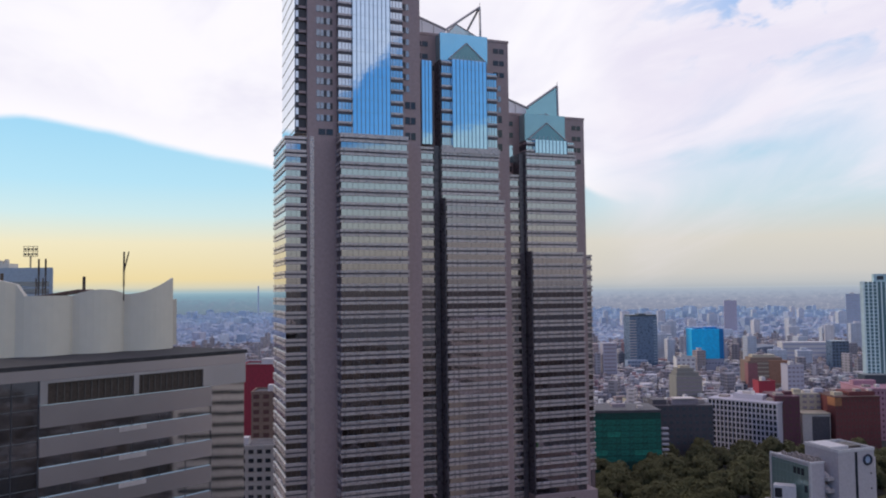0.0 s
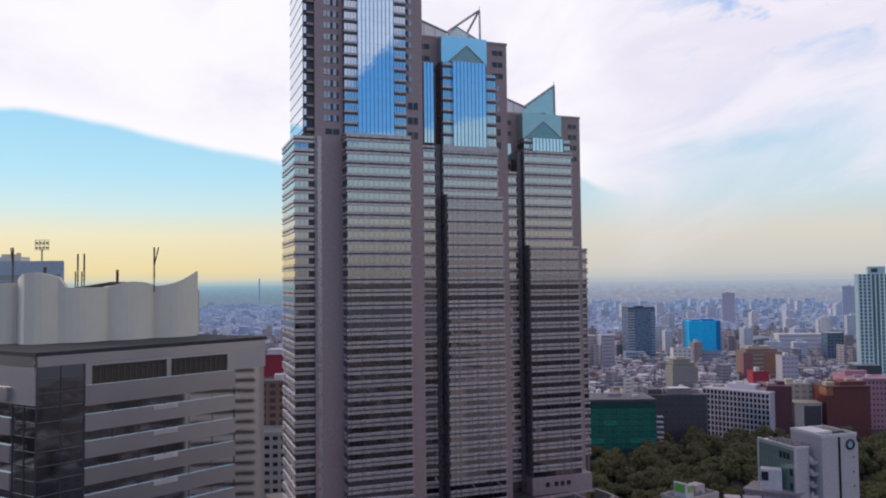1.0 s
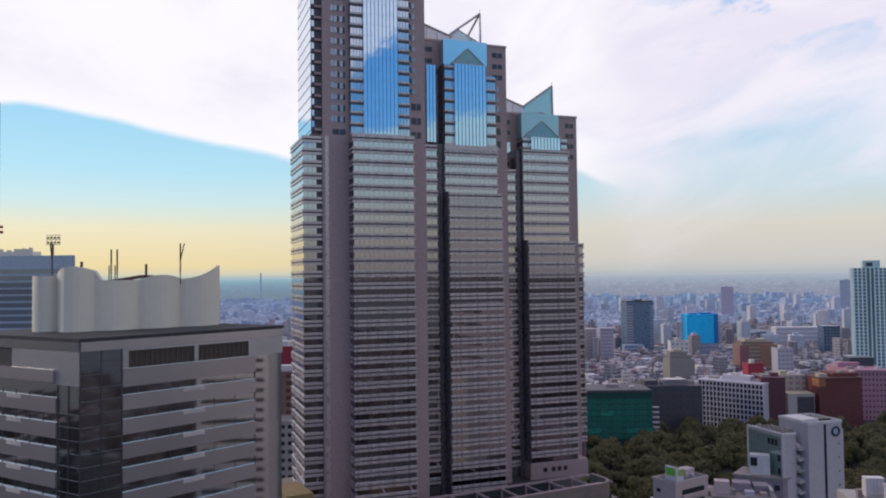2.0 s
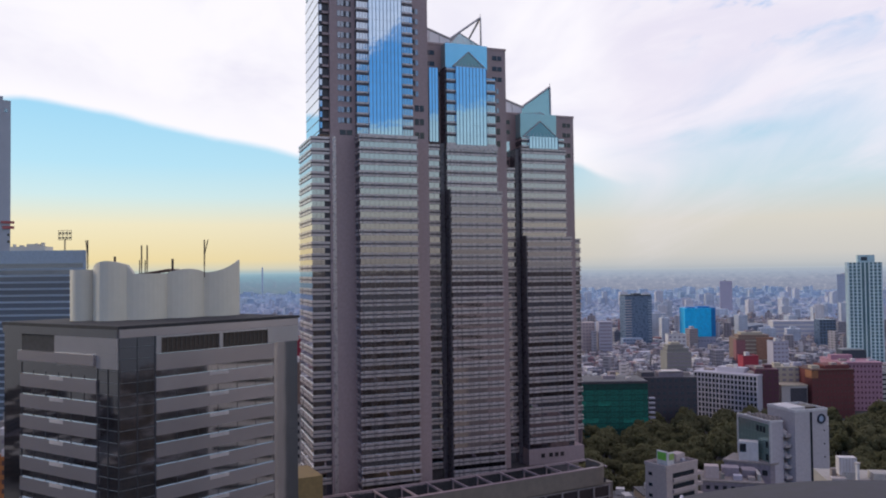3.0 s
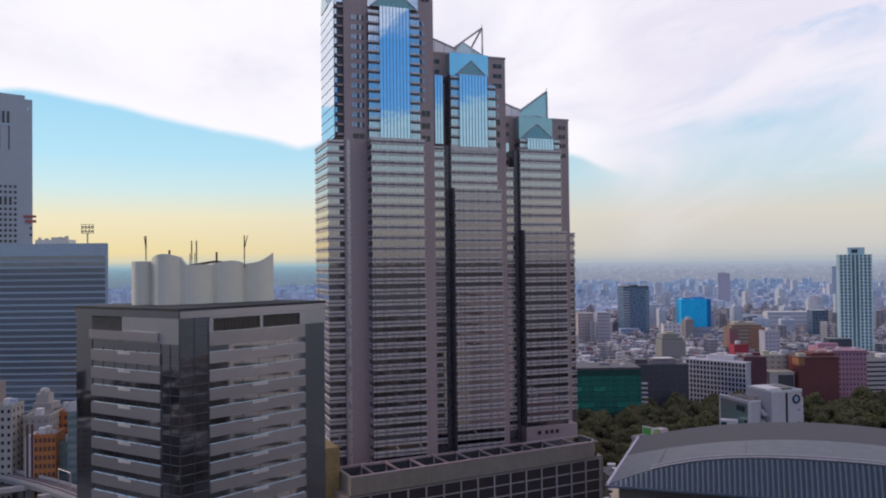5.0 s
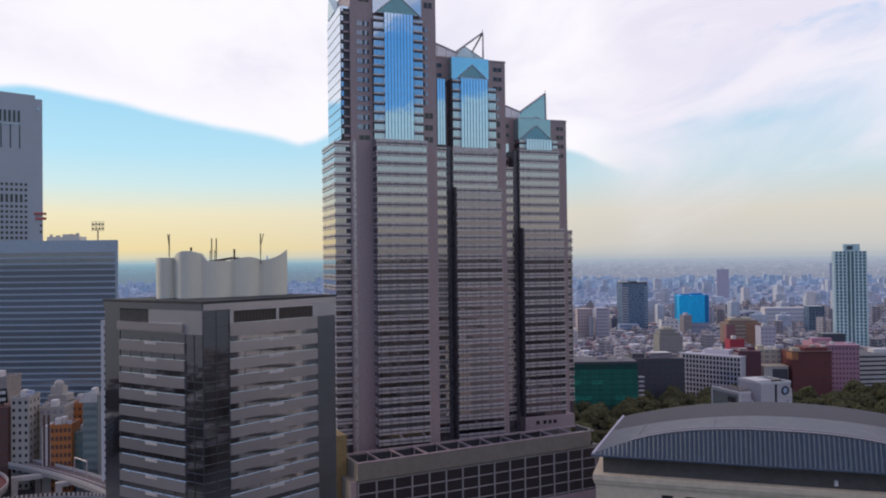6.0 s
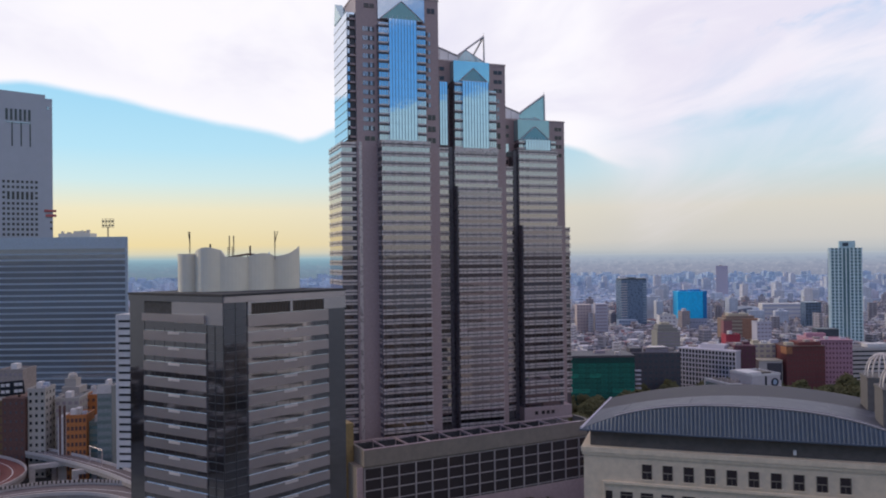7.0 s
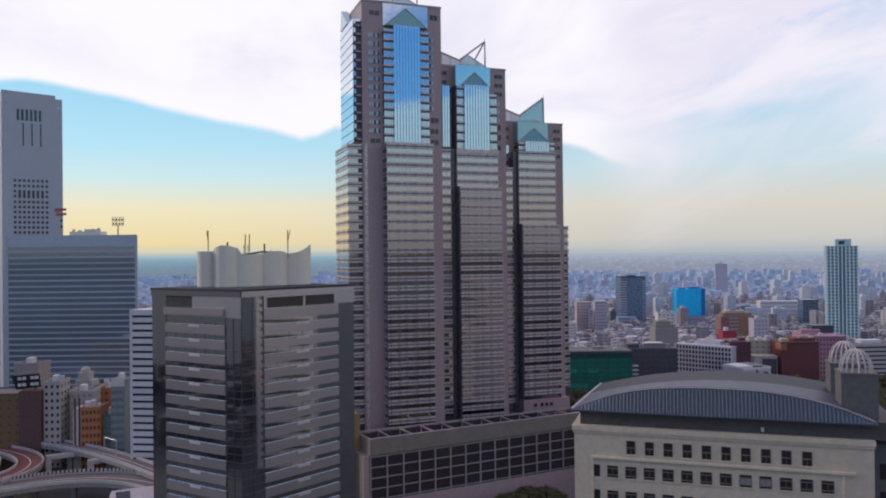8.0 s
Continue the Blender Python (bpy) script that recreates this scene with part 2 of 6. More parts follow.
GLASS_WHITE = frosted("white_frosted_glass", (0.92, 0.92, 0.95))
PANE_GREY = coated_glass("grey_hotel_pane", (0.40, 0.42, 0.46), 0.35, 0.12, 0.02)
STEEL = material("pale_painted_steel", (0.42, 0.40, 0.42), 0.45, 0.5, 0.1, 1.0, 0.2, 0.02)
DARK_STEEL = material("dark_steel", (0.085, 0.062, 0.052), 0.5, 0.4, 0.15, 1.0, 0.2, 0.02)
CONCRETE = material("grey_concrete", (0.33, 0.28, 0.26), 0.8, 0.0, 0.10, 4.0, 0.3, 0.05)
ROOF_GREY = material("grey_roof_felt", (0.16, 0.155, 0.16), 0.85, 0.0, 0.18, 3.0, 0.4, 0.08)
GREY_PANEL = material("grey_metal_panel", (0.53, 0.475, 0.48), 0.2, 0.66, 0.012, 16.0, 0.06, 0.0)
ATTIC_PANEL = material("pale_lined_panel", (0.52, 0.485, 0.49), 0.22, 0.5, 0.012, 10.0, 0.06, 0.0)
PALE_PANEL = material("pale_grey_panel", (0.54, 0.475, 0.46), 0.45, 0.1, 0.06, 3.0, 0.15, 0.02)
WHITE_WALL = material("white_tile_wall", (0.64, 0.595, 0.59), 0.55, 0.0, 0.05, 4.0, 0.2, 0.0)
CREAM = material("cream_render", (0.67, 0.535, 0.395), 0.75, 0.0, 0.05, 3.0, 0.18, 0.04)
SCREEN_CREAM = material("cream_metal_screen", (0.66, 0.605, 0.51), 0.5, 0.1, 0.015, 6.0, 0.06, 0.0)
BLUE_ROOF = material("blue_grey_metal_roof", (0.090, 0.110, 0.150), 0.5, 0.1, 0.06, 3.0, 0.2, 0.0)
TOP_ROOF = material("weathered_metal_roof", (0.085, 0.090, 0.114), 0.55, 0.05, 0.06, 5.0, 0.2, 0.0)

PODIUM_STONE = material("brown_grey_stone", (0.225, 0.185, 0.155), 0.6, 0.0, 0.06, 6.0, 0.2, 0.0)
POST_GREY = material("grey_stone_post", (0.32, 0.275, 0.27), 0.6, 0.0, 0.06, 3.0, 0.2, 0.0)
GLASS_CROWN = coated_glass("teal_crown_glass", (0.46, 0.71, 0.76), 0.9, 0.15, 0.02)
GLASS_OFFICE = coated_glass("grey_office_glass", (0.55, 0.57, 0.61), 1.0, 0.04, 0.012, 12.0)
FIN = material("blue_grey_fin", (0.15, 0.24, 0.36), 0.4, 0.2, 0.05, 2.0, 0.1, 0.0)
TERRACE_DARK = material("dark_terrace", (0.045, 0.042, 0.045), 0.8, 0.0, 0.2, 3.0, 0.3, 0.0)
BAR_GREY = material("grey_glazing_bar", (0.15, 0.15, 0.16), 0.5, 0.3, 0.05, 2.0, 0.1, 0.0)
OFFICE_BAR = material("dark_glazing_bar", (0.075, 0.075, 0.085), 0.4, 0.3, 0.05, 2.0, 0.1, 0.0)
GLASS_SAIL = coated_glass("teal_sail_glass", (0.40, 0.60, 0.62), 0.4, 0.18, 0.02)
TAN = material("tan_stone", (0.28, 0.19, 0.08), 0.7, 0.0, 0.08, 4.0, 0.2, 0.01)
TOWER_GREY = material("blue_grey_tower_stone", (0.37, 0.395, 0.45), 0.55, 0.0, 0.02, 20.0, 0.10, 0.0)
REAR_WALL = material("brown_rear_wall", (0.10, 0.085, 0.075), 0.8, 0.0, 0.1, 4.0, 0.3, 0.01)

DECK = material("worn_viaduct_deck", (0.17, 0.133, 0.128), 0.85, 0, 0.12, 3.0, 0.3, 0.02)
GLASS_PODIUM = coated_glass("brown_podium_glass", (0.062, 0.050, 0.052), 0.3, 0.08, 0.02)
MULLION = material("dark_mullion", (0.10, 0.095, 0.105), 0.35, 0.4, 0.05, 2.0, 0.1, 0.0)
# ---- building blocks ----
def part(name, bm, mat, parent=None, label=""):
    """Links a bmesh as one mesh object, under a thing or a part."""
    me = bpy.data.meshes.new(name)
    bm.to_mesh(me)
    bm.free()
    me.materials.append(mat)
    ob = new(name, me)
    if parent:
        ob.parent = parent
    return tagged(ob, label)


def piece(name, me, parent, x=0.0, y=0.0, z=0.0, rz=0.0):
    """One more piece on a shared mesh."""
    ob = new(name, me)
    ob.parent, ob.location, ob.rotation_euler = parent, (x, y, z), (0, 0, rz)
    return ob


def thing(name, label, category, x=0.0, y=0.0, z=0.0, rz=0.0, group="", kind=""):
    ob = new(name)
    ob.location, ob.rotation_euler = (x, y, z), (0, 0, radians(rz))
    return tagged(ob, label, category, group, kind)


def box(bm, x0, x1, y0, y1, z0, z1):
    vs = [bm.verts.new(p) for p in ((x0, y0, z0), (x1, y0, z0), (x1, y1, z0), (x0, y1, z0), (x0, y0, z1), (x1, y0, z1), (x1, y1, z1), (x0, y1, z1))]
    for f in ((3, 2, 1, 0), (4, 5, 6, 7), (0, 1, 5, 4), (1, 2, 6, 5), (2, 3, 7, 6), (3, 0, 4, 7)):
        bm.faces.new([vs[i] for i in f])
    return bm


def boxes(*rows):
    bm = bmesh.new()
    for r in rows:
        box(bm, *r)
    return bm


def mesh_of(name, bm, mat):
    me = bpy.data.meshes.new(name)
    bm.to_mesh(me)
    bm.free()
    me.materials.append(mat)
    return me


def prism(points, z0, z1):
    """An upright prism on a plan outline, given anticlockwise."""
    bm = bmesh.new()
    lo = [bm.verts.new((x, y, z0)) for x, y in points]
    hi = [bm.verts.new((x, y, z1)) for x, y in points]
    n = len(points)
    for i in range(n):
        bm.faces.new((lo[i], lo[(i + 1) % n], hi[(i + 1) % n], hi[i]))
    bm.faces.new(hi)
    bm.faces.new(list(reversed(lo)))
    return bm


def solid(points, faces):
    bm = bmesh.new()
    vs = [bm.verts.new(p) for p in points]
    for f in faces:
        bm.faces.new([vs[i] for i in f])
    bmesh.ops.recalc_face_normals(bm, faces=bm.faces[:])
    return bm


def bar(bm, a, b, r, sides=8):
    """A round bar from a to b."""
    a, b = Vector(a), Vector(b)
    turn = (b - a).to_track_quat("Z", "Y").to_matrix()
    rings = []
    for p in (a, b):
        rings.append([bm.verts.new(p + turn @ Vector((r * math.cos(i * 2 * math.pi / sides), r * math.sin(i * 2 * math.pi / sides), 0))) for i in range(sides)])
    for i in range(sides):
        bm.faces.new((rings[0][i], rings[0][(i + 1) % sides], rings[1][(i + 1) % sides], rings[1][i]))
    bm.faces.new(rings[1])
    bm.faces.new(list(reversed(rings[0])))
    return bm


# ---- the stepped skyscraper: three linked blocks on one plan turned 20 degrees ----
BASE_Z = 33.0
tower = thing("skyscraper", "three stepped mauve granite towers with mirror glass and pointed glass crowns", "skyscraper", -40.5, 232.0, 0.0, 20.0)


def tube(points, r, sides=6, closed=False):
    """One unbroken round rail through the points."""
    bm = bmesh.new()
    pts = [Vector(p) for p in points]
    rings = []
    for i, p in enumerate(pts):
        a = pts[i - 1] if i or closed else p
        b = pts[(i + 1) % len(pts)] if i + 1 < len(pts) or closed else p
        d = (b - a).normalized()
        side = d.cross(Vector((0, 1, 0))).normalized()
        lift = side.cross(d)
        rings.append([bm.verts.new(p + (side * math.cos(k * math.tau / sides) + lift * math.sin(k * math.tau / sides)) * r) for k in range(sides)])
    for i in range(len(rings) if closed else len(rings) - 1):
        q = rings[(i + 1) % len(rings)]
        for k in range(sides):
            bm.faces.new((rings[i][k], rings[i][(k + 1) % sides], q[(k + 1) % sides], q[k]))
    if not closed:
        bm.faces.new(rings[0]), bm.faces.new(rings[-1])
    bmesh.ops.recalc_face_normals(bm, faces=bm.faces[:])
    return bm


def banded_bay(block, u0, u1, v0, v1, first, last, top, pitch, glass=GLASS_BAND, mullion=1.7, left_wall=False, dark_end=0.0, side_pane=True):
    """A projecting bay: a glass core and, for every floor, two pale spandrel panels with a dark shadow groove between them."""
    z1 = top - first * pitch + 0.95
    part("glazing", boxes((u0, u1, v0, v1, BASE_Z, z1)), glass, block)
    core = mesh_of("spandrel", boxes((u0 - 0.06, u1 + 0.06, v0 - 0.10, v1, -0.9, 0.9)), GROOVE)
    panel = mesh_of("spandrel_panel", boxes((u0 - 0.36, u1 + 0.36, v0 - 0.40, v1 - 0.02, -0.40, 0.40)), LEDGE)
    for i in range(first, last + 1):
        z = top - i * pitch
        piece("spandrel", core, block, z=z)
        piece("spandrel_panel", panel, block, z=z - 0.70)
        piece("spandrel_panel", panel, block, z=z + 0.66)
    bm = bmesh.new()
    k = int(round((u1 - u0) / mullion))
    for i in range(1, k):
        u = u0 + (u1 - u0) * i / k
        box(bm, u - 0.035, u + 0.035, v0 - 0.05, v0 + 0.02, BASE_Z, z1)
    tagged(part("mullions", bm, MULLION, block), kind="stuff")
    # no recess is built here: its darkness is put into flush panes
    if side_pane:
        part("side_glazing", boxes((u0 - 0.03, u0 + 0.2, v0 + 0.7, v1 - 0.1, BASE_Z, z1 - 0.2)), DARK_PANE, block, "flush dark side windows")
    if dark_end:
        part("end_glazing", boxes((u1 - dark_end, u1 - 0.05, v0 - 0.04, v0 + 0.3, BASE_Z, z1 - 0.2)), DARK_PANE, block, "flush dark end windows")
    if left_wall:
        part("side_wall", boxes((u0 - 0.75, u0 - 0.45, v0 - 0.3, v1, BASE_Z, z1 + 0.5)), GRANITE_DARK, block, "dark polished granite side wall")


def curtain(block, u0, u1, v, z0, z1, count, pitch=3.75):
    """Tall mirror curtain wall with upright fins and a thin transom at each floor."""
    part("curtain_wall", boxes((u0, u1, v, v + 1.2, z0, z1)), GLASS_BLUE, block, "tall sky-blue mirror glass wall")
    fin = mesh_of("fin", boxes((-0.09, 0.09, -0.14, 0.02, z0, z1)), FIN)
    for i in range(count + 1):
        piece("fin", fin, block, u0 + (u1 - u0) * i / count, v)
    transom = mesh_of("transom", boxes((u0, u1, v - 0.03, v + 0.02, -0.02, 0.02)), FIN)
    for z in steps(z0 + pitch, z1 - 1.0, pitch):
        piece("transom", transom, block, z=z)


def balconies(block, u0, u1, v0, v1, z0, z1, pitch=3.75):
    """A flank of hotel floors beside the curtain wall: glass with a deep tray at each floor, its shadow a dark strip
    beneath.
    """
    part("glazing", boxes((u0, u1, v0, v1, z0, z1)), GLASS_PALE, block)
    part("end_glazing", boxes((u0 - 0.03, u0 + 0.2, v0 + 0.3, v1 - 0.1, z0, z1 - 0.2)), DARK_PANE, block)
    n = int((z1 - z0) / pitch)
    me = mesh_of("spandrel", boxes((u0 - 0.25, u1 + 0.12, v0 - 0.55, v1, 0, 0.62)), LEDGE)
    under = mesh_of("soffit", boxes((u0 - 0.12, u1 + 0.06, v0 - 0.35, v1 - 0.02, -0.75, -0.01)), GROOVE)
    bars = bmesh.new()
    for f in (0.25, 0.5, 0.75):
        u = u0 + (u1 - u0) * f
        box(bars, u - 0.06, u + 0.06, v0 - 0.06, v0 + 0.02, z0, z1)
    tagged(part("mullions", bars, MULLION, block), kind="stuff")
    for i in range(n + 1):
        piece("spandrel", me, block, z=z0 + i * (z1 - z0 - 1.3) / n)
        if i:
            piece("soffit", under, block, z=z0 + i * (z1 - z0 - 1.3) / n)


def pediment(block, u, half, v, z0, z1, depth=0.9):
    """A triangular green glass gable with a pale rim, standing on the curtain wall."""
    pts = [(u - half, v - depth, z0), (u + half, v - depth, z0), (u, v - 0.3, z1), (u - half, v + 0.4, z0), (u + half, v + 0.4, z0), (u, v + 0.4, z1)]
    gable = part("gable", solid(pts, [(0, 1, 2), (3, 5, 4), (0, 3, 4, 1), (0, 2, 5, 3), (1, 4, 5, 2)]), GLASS_GREEN, block, "green glass triangular gable")
    bm = bmesh.new()
    for a, b in ((0, 1), (0, 2), (1, 2)):
        bar(bm, pts[a], pts[b], 0.22, 6)
    for i in range(1, 8):
        f = i / 8
        top = Vector(pts[0]).lerp(Vector(pts[1]), f)
        bar(bm, top, top + (Vector(pts[2]) - top) * 0.24, 0.10, 4)
    part("gable_rim", bm, STEEL, gable)


def small_windows(block, us, zs, v, w=1.5, h=1.5, mat=GLASS_PODIUM):
    """Punched windows with a pale mullion, at the given places on one wall."""
    pane = mesh_of("window", boxes((-w / 2, w / 2, -0.14, 0.1, 0, h)), mat)
    bars = mesh_of("window_mullion", boxes((-0.12, 0.12, -0.22, -0.13, 0, h)), GRANITE)
    for u in us:
        for z in zs:
            ob = piece("window", pane, block, u, v, z)
            if w > 3:
                piece("window_mullion", bars, ob)


def steps(a, b, d):
    out = []
    while a <= b + 1e-6:
        out.append(a)
        a += d
    return out


def crown(block, u0, v0, roof, tip, glassed, peak=21.5, h=9.5):
    """The glass pyramid on a roof and the raked three-legged mast over it."""
    cu, cv = u0 + peak, v0 + 15.0
    pts = [(cu - 10, v0 + 5, roof), (cu + 10, v0 + 5, roof), (cu + 10, v0 + 26, roof), (cu - 10, v0 + 26, roof), (cu, cv, roof + h)]
    pyr = part("pyramid", solid(pts, [(0, 1, 4), (1, 2, 4), (2, 3, 4), (3, 0, 4), (3, 2, 1, 0)]), GLASS_SAIL, block, "low pale glass pyramid roof")
    bm = bmesh.new()
    for i in range(4):
        bar(bm, pts[i], pts[4], 0.28, 6)
        bar(bm, pts[i], pts[(i + 1) % 4], 0.25, 6)
        for f in (0.25, 0.5, 0.75):
            a = Vector(pts[i]).lerp(Vector(pts[(i + 1) % 4]), f)
            bar(bm, a, a.lerp(Vector(pts[4]), 0.62), 0.10, 4)
    part("pyramid_frame", bm, STEEL, pyr)
    t = Vector(tip)
    foot_a, foot_b, foot_c = Vector((tip[0] + 0.2, tip[1], roof)), Vector((u0 + 9.0, v0 + 8.0, roof + 0.3)), Vector((tip[0] - 7.0, tip[1] + 9.0, roof))
    if glassed:
        bm = solid([tuple(t), tuple(foot_a), tuple(foot_b), tuple(t + Vector((0, 0.4, 0))), tuple(foot_a + Vector((0, 0.4, 0))), tuple(foot_b + Vector((0, 0.4, 0)))], [(0, 1, 2), (3, 5, 4), (0, 3, 4, 1), (1, 4, 5, 2), (2, 5, 3, 0)])
        part("sail", bm, GLASS_SAIL, block, "pale glass triangular sail rising to a point")
    bm = bmesh.new()
    for f, r in ((foot_a, 0.42), (foot_b, 0.42), (foot_c, 0.42)):
        bar(bm, f, t, r)
    bar(bm, t, t + Vector((0, 0, 1.6)), 0.14)
    part("mast", bm, STEEL, block, "raked steel tripod mast")
    y = v0 + 7.0
    quad = [(u0 + 2.5, y, roof + 9.4), (u0 + 2.5, y, roof + 0.5), (u0 + 15.5, y, roof + 0.5), (u0 + 15.5, y, roof + 5.0)]
    bm = solid(quad + [(p[0], p[1] + 0.3, p[2]) for p in quad], [(0, 1, 2, 3), (7, 6, 5, 4), (0, 4, 5, 1), (1, 5, 6, 2), (2, 6, 7, 3), (3, 7, 4, 0)])
    side = part("side_sail", bm, GLASS_WHITE, block, "white frosted glass screen under a raked strut")
    bm = bmesh.new()
    bar(bm, (u0 + 0.5, y, roof + 10.2), (u0 + 16.5, y, roof + 4.8), 0.42)
    bar(bm, quad[1], quad[2], 0.2)
    for f in (0.33, 0.66):
        x = u0 + 2.5 + 13.0 * f
        bar(bm, (x, y - 0.1, roof + 0.5), (x, y - 0.1, roof + 9.4 - 4.4 * f), 0.1, 5)
    part("roof_strut", bm, STEEL, side)


def tower_block(u0, v0, roof):
    b = part("tower_block", boxes((u0, u0 + 36, v0, v0 + 36, BASE_Z, roof)), GRANITE, tower, "mauve granite tower shaft with corner piers")
    part("parapet", boxes((u0 - 0.2, u0 + 36.2, v0 - 0.2, v0 + 0.5, roof, roof + 0.8), (u0 - 0.2, u0 + 0.5, v0 + 0.52, v0 + 36.2, roof, roof + 0.8), (u0 + 35.5, u0 + 36.2, v0 + 0.52, v0 + 36.2, roof, roof + 0.8)), GRANITE, b)
    return b


S_ROOF, C_ROOF, N_ROOF = 218.0, 195.4, 173.0
# south block
S_TOP, S_PITCH = 155.5, 4.05
s = tower_block(0, 0, S_ROOF)
banded_bay(s, 9, 29.5, -6, 0.5, 0, 30, S_TOP, S_PITCH)
part("capping", boxes((8.5, 30.0, -6.3, 0.4, 156.47, 156.98)), LEDGE, s)
curtain(s, 13.4, 25.4, -2.6, 157.0, 208.2, 9)
balconies(s, 9.2, 13.4, -1.8, 0.4, 157.0, 206.5)
balconies(s, 25.4, 29.6, -1.8, 0.4, 157.0, 206.5)
part("crown_glass", boxes((9.2, 29.6, -0.6, 0.4, 208.2, 217.8)), GLASS_PALE, s, "pale blue glass panel under the roof")
pediment(s, 19.4, 9.4, -0.8, 208.2, 216.2)
small_windows(s, (3.3, 4.5, 6.4), steps(161.5, 206, 3.75), 0.0, 1.0, 1.9, PANE_GREY)
small_windows(s, (5.45, 7.3), steps(161.5, 206, 3.75), 0.0, 0.8, 1.9, DARK_PANE)
small_windows(s, (30.6,), steps(172.5, 206, 3.75), 0.0, 0.9, 1.9, DARK_PANE)
small_windows(s, (31.8,), steps(172.5, 206, 3.75), 0.0, 1.0, 1.9, PANE_GREY)
small_windows(s, (5.6,), (157.3, 212.5), 0.0, 4.4, 1.8)
small_windows(s, (32.6,), (157.3, 162.2, 167.1, 212.5), 0.0, 3.4, 2.2)
banded_bay(s, -6.3, -0.05, 1.0, 26.0, 0, 29, S_TOP, S_PITCH, dark_end=1.9, side_pane=False)
part("curtain_wall", boxes((-3.6, -0.02, 1.4, 26.5, 157.6, 210.4)), GLASS_BLUE, s, "sky-blue mirror glass side bay")
part("end_glazing", boxes((-3.5, -0.06, 1.33, 1.7, 157.6, 209.5)), DARK_PANE, s, "flush dark balcony windows")
sp = mesh_of("spandrel", boxes((-3.66, -0.04, 1.2, 26.55, 0, 0.35)), MULLION)
tray = mesh_of("balcony_tray", boxes((-2.4, -0.08, 0.55, 1.38, 0, 0.8)), GRANITE)
side_win = mesh_of("window", boxes((-3.3, -2.45, 1.25, 1.36, 0, 2.0)), GLASS_PALE)
for z in steps(158.4, 209.0, 3.75):
    piece("spandrel", sp, s, z=z)
    piece("balcony_tray", tray, s, z=z)
    piece("window", side_win, s, z=z + 1.2)
bm = solid([(-3.6, 12, 211.3), (-3.6, 26, 211.3), (-3.2, 26, 221.0), (0.2, 12, 211.3), (0.2, 26, 211.3), (0.2, 26, 221.0)], [(0, 1, 2), (3, 5, 4), (0, 3, 4, 1), (1, 4, 5, 2), (2, 5, 3, 0)])
part("sail", bm, GLASS_SAIL, s, "pale glass triangular sail on the side bay")
crown(s, 0, 0, S_ROOF, (30.0, 16.0, 233.0), False)
part("corner_trim", boxes((0.7, 2.0, -0.25, 0.0, BASE_Z, 156.6)), LEDGE, s, "pale corner strip")
# centre block
C_TOP, C_PITCH = 153.75, 3.93
c = tower_block(36, 11, C_ROOF)
part("recess", boxes((36.2, 45.1, 14.6, 15.0, BASE_Z, 156.5)), GLASS_DARK, c)
part("dark_pier", boxes((42.4, 44.2, 5.6, 11.1, BASE_Z, 157.0)), GRANITE_DARK, c, "dark polished granite pier")
banded_bay(c, 38.2, 42.2, 6.2, 11.2, 0, 29, S_TOP, S_PITCH)
curtain(c, 39.4, 43.0, 8.6, 158.0, 186.0, 3)
banded_bay(c, 45, 65, 5, 11.5, 0, 3, C_TOP, C_PITCH, left_wall=True)
banded_bay(c, 45, 65, 1, 11.4, 4, 30, C_TOP, C_PITCH, GLASS_LOW, left_wall=True)
part("capping", boxes((44.6, 65.4, 4.3, 11.4, 154.72, 156.58)), LEDGE, c)
curtain(c, 48.6, 60.9, 4.4, 156.6, 186.0, 9)
balconies(c, 45.2, 48.6, 5.2, 11.4, 156.6, 185.8)
balconies(c, 60.9, 64.8, 5.2, 11.4, 156.6, 182.5)
part("side_wall", boxes((44.7, 45.0, 5.6, 11.4, 156.4, 185.9)), GRANITE_DARK, c)
part("crown_glass", boxes((45.2, 62.2, 6.4, 11.4, 186.0, 195.2)), GLASS_CROWN, c, "pale blue glass panel under the roof")
pediment(c, 54.4, 6.6, 6.2, 186.2, 192.2)
small_windows(c, (68.3,), (191.4, 187.2, 183.1), 11.0, 4.0, 1.7)
small_windows(c, (67.6,), (157.5, 162.3, 167.2), 11.0, 3.4, 2.4)
small_windows(c, (68.4,), steps(170.8, 181, 3.75), 11.0, 1.0, 1.9, PANE_GREY)
small_windows(c, (66.9,), steps(170.8, 181, 3.75), 11.0, 1.1, 1.9, DARK_PANE)
small_windows(c, (40.2,), (191.4, 187.2), 11.0, 4.4, 1.7)
small_windows(c, (43.4,), (183.4,), 11.0, 2.2, 1.7)
crown(c, 36, 11, C_ROOF, (66.2, 22.0, 211.5), False, 22.5, 10.4)
# north block
N_TOP, N_PITCH = 153.4, 3.97
n = tower_block(72, 22, N_ROOF)
part("dark_pier", boxes((78.4, 80.2, 16.8, 22.1, BASE_Z, 158.0)), GRANITE_DARK, n, "dark polished granite pier")
banded_bay(n, 74.4, 78.2, 17.4, 22.2, 1, 29, N_TOP, N_PITCH)
banded_bay(n, 81, 100.5, 16, 22.5, -1, 7, N_TOP, N_PITCH, left_wall=True)
banded_bay(n, 81, 100.5, 12, 22.4, 8, 28, N_TOP, N_PITCH, GLASS_LOW, left_wall=True)
curtain(n, 84.2, 97.0, 15.4, 158.4, 163.2, 9)
part("crown_glass", boxes((81.2, 97.4, 17.4, 22.4, 163.2, 172.8)), GLASS_SAIL, n, "pale green glass panel under the roof")
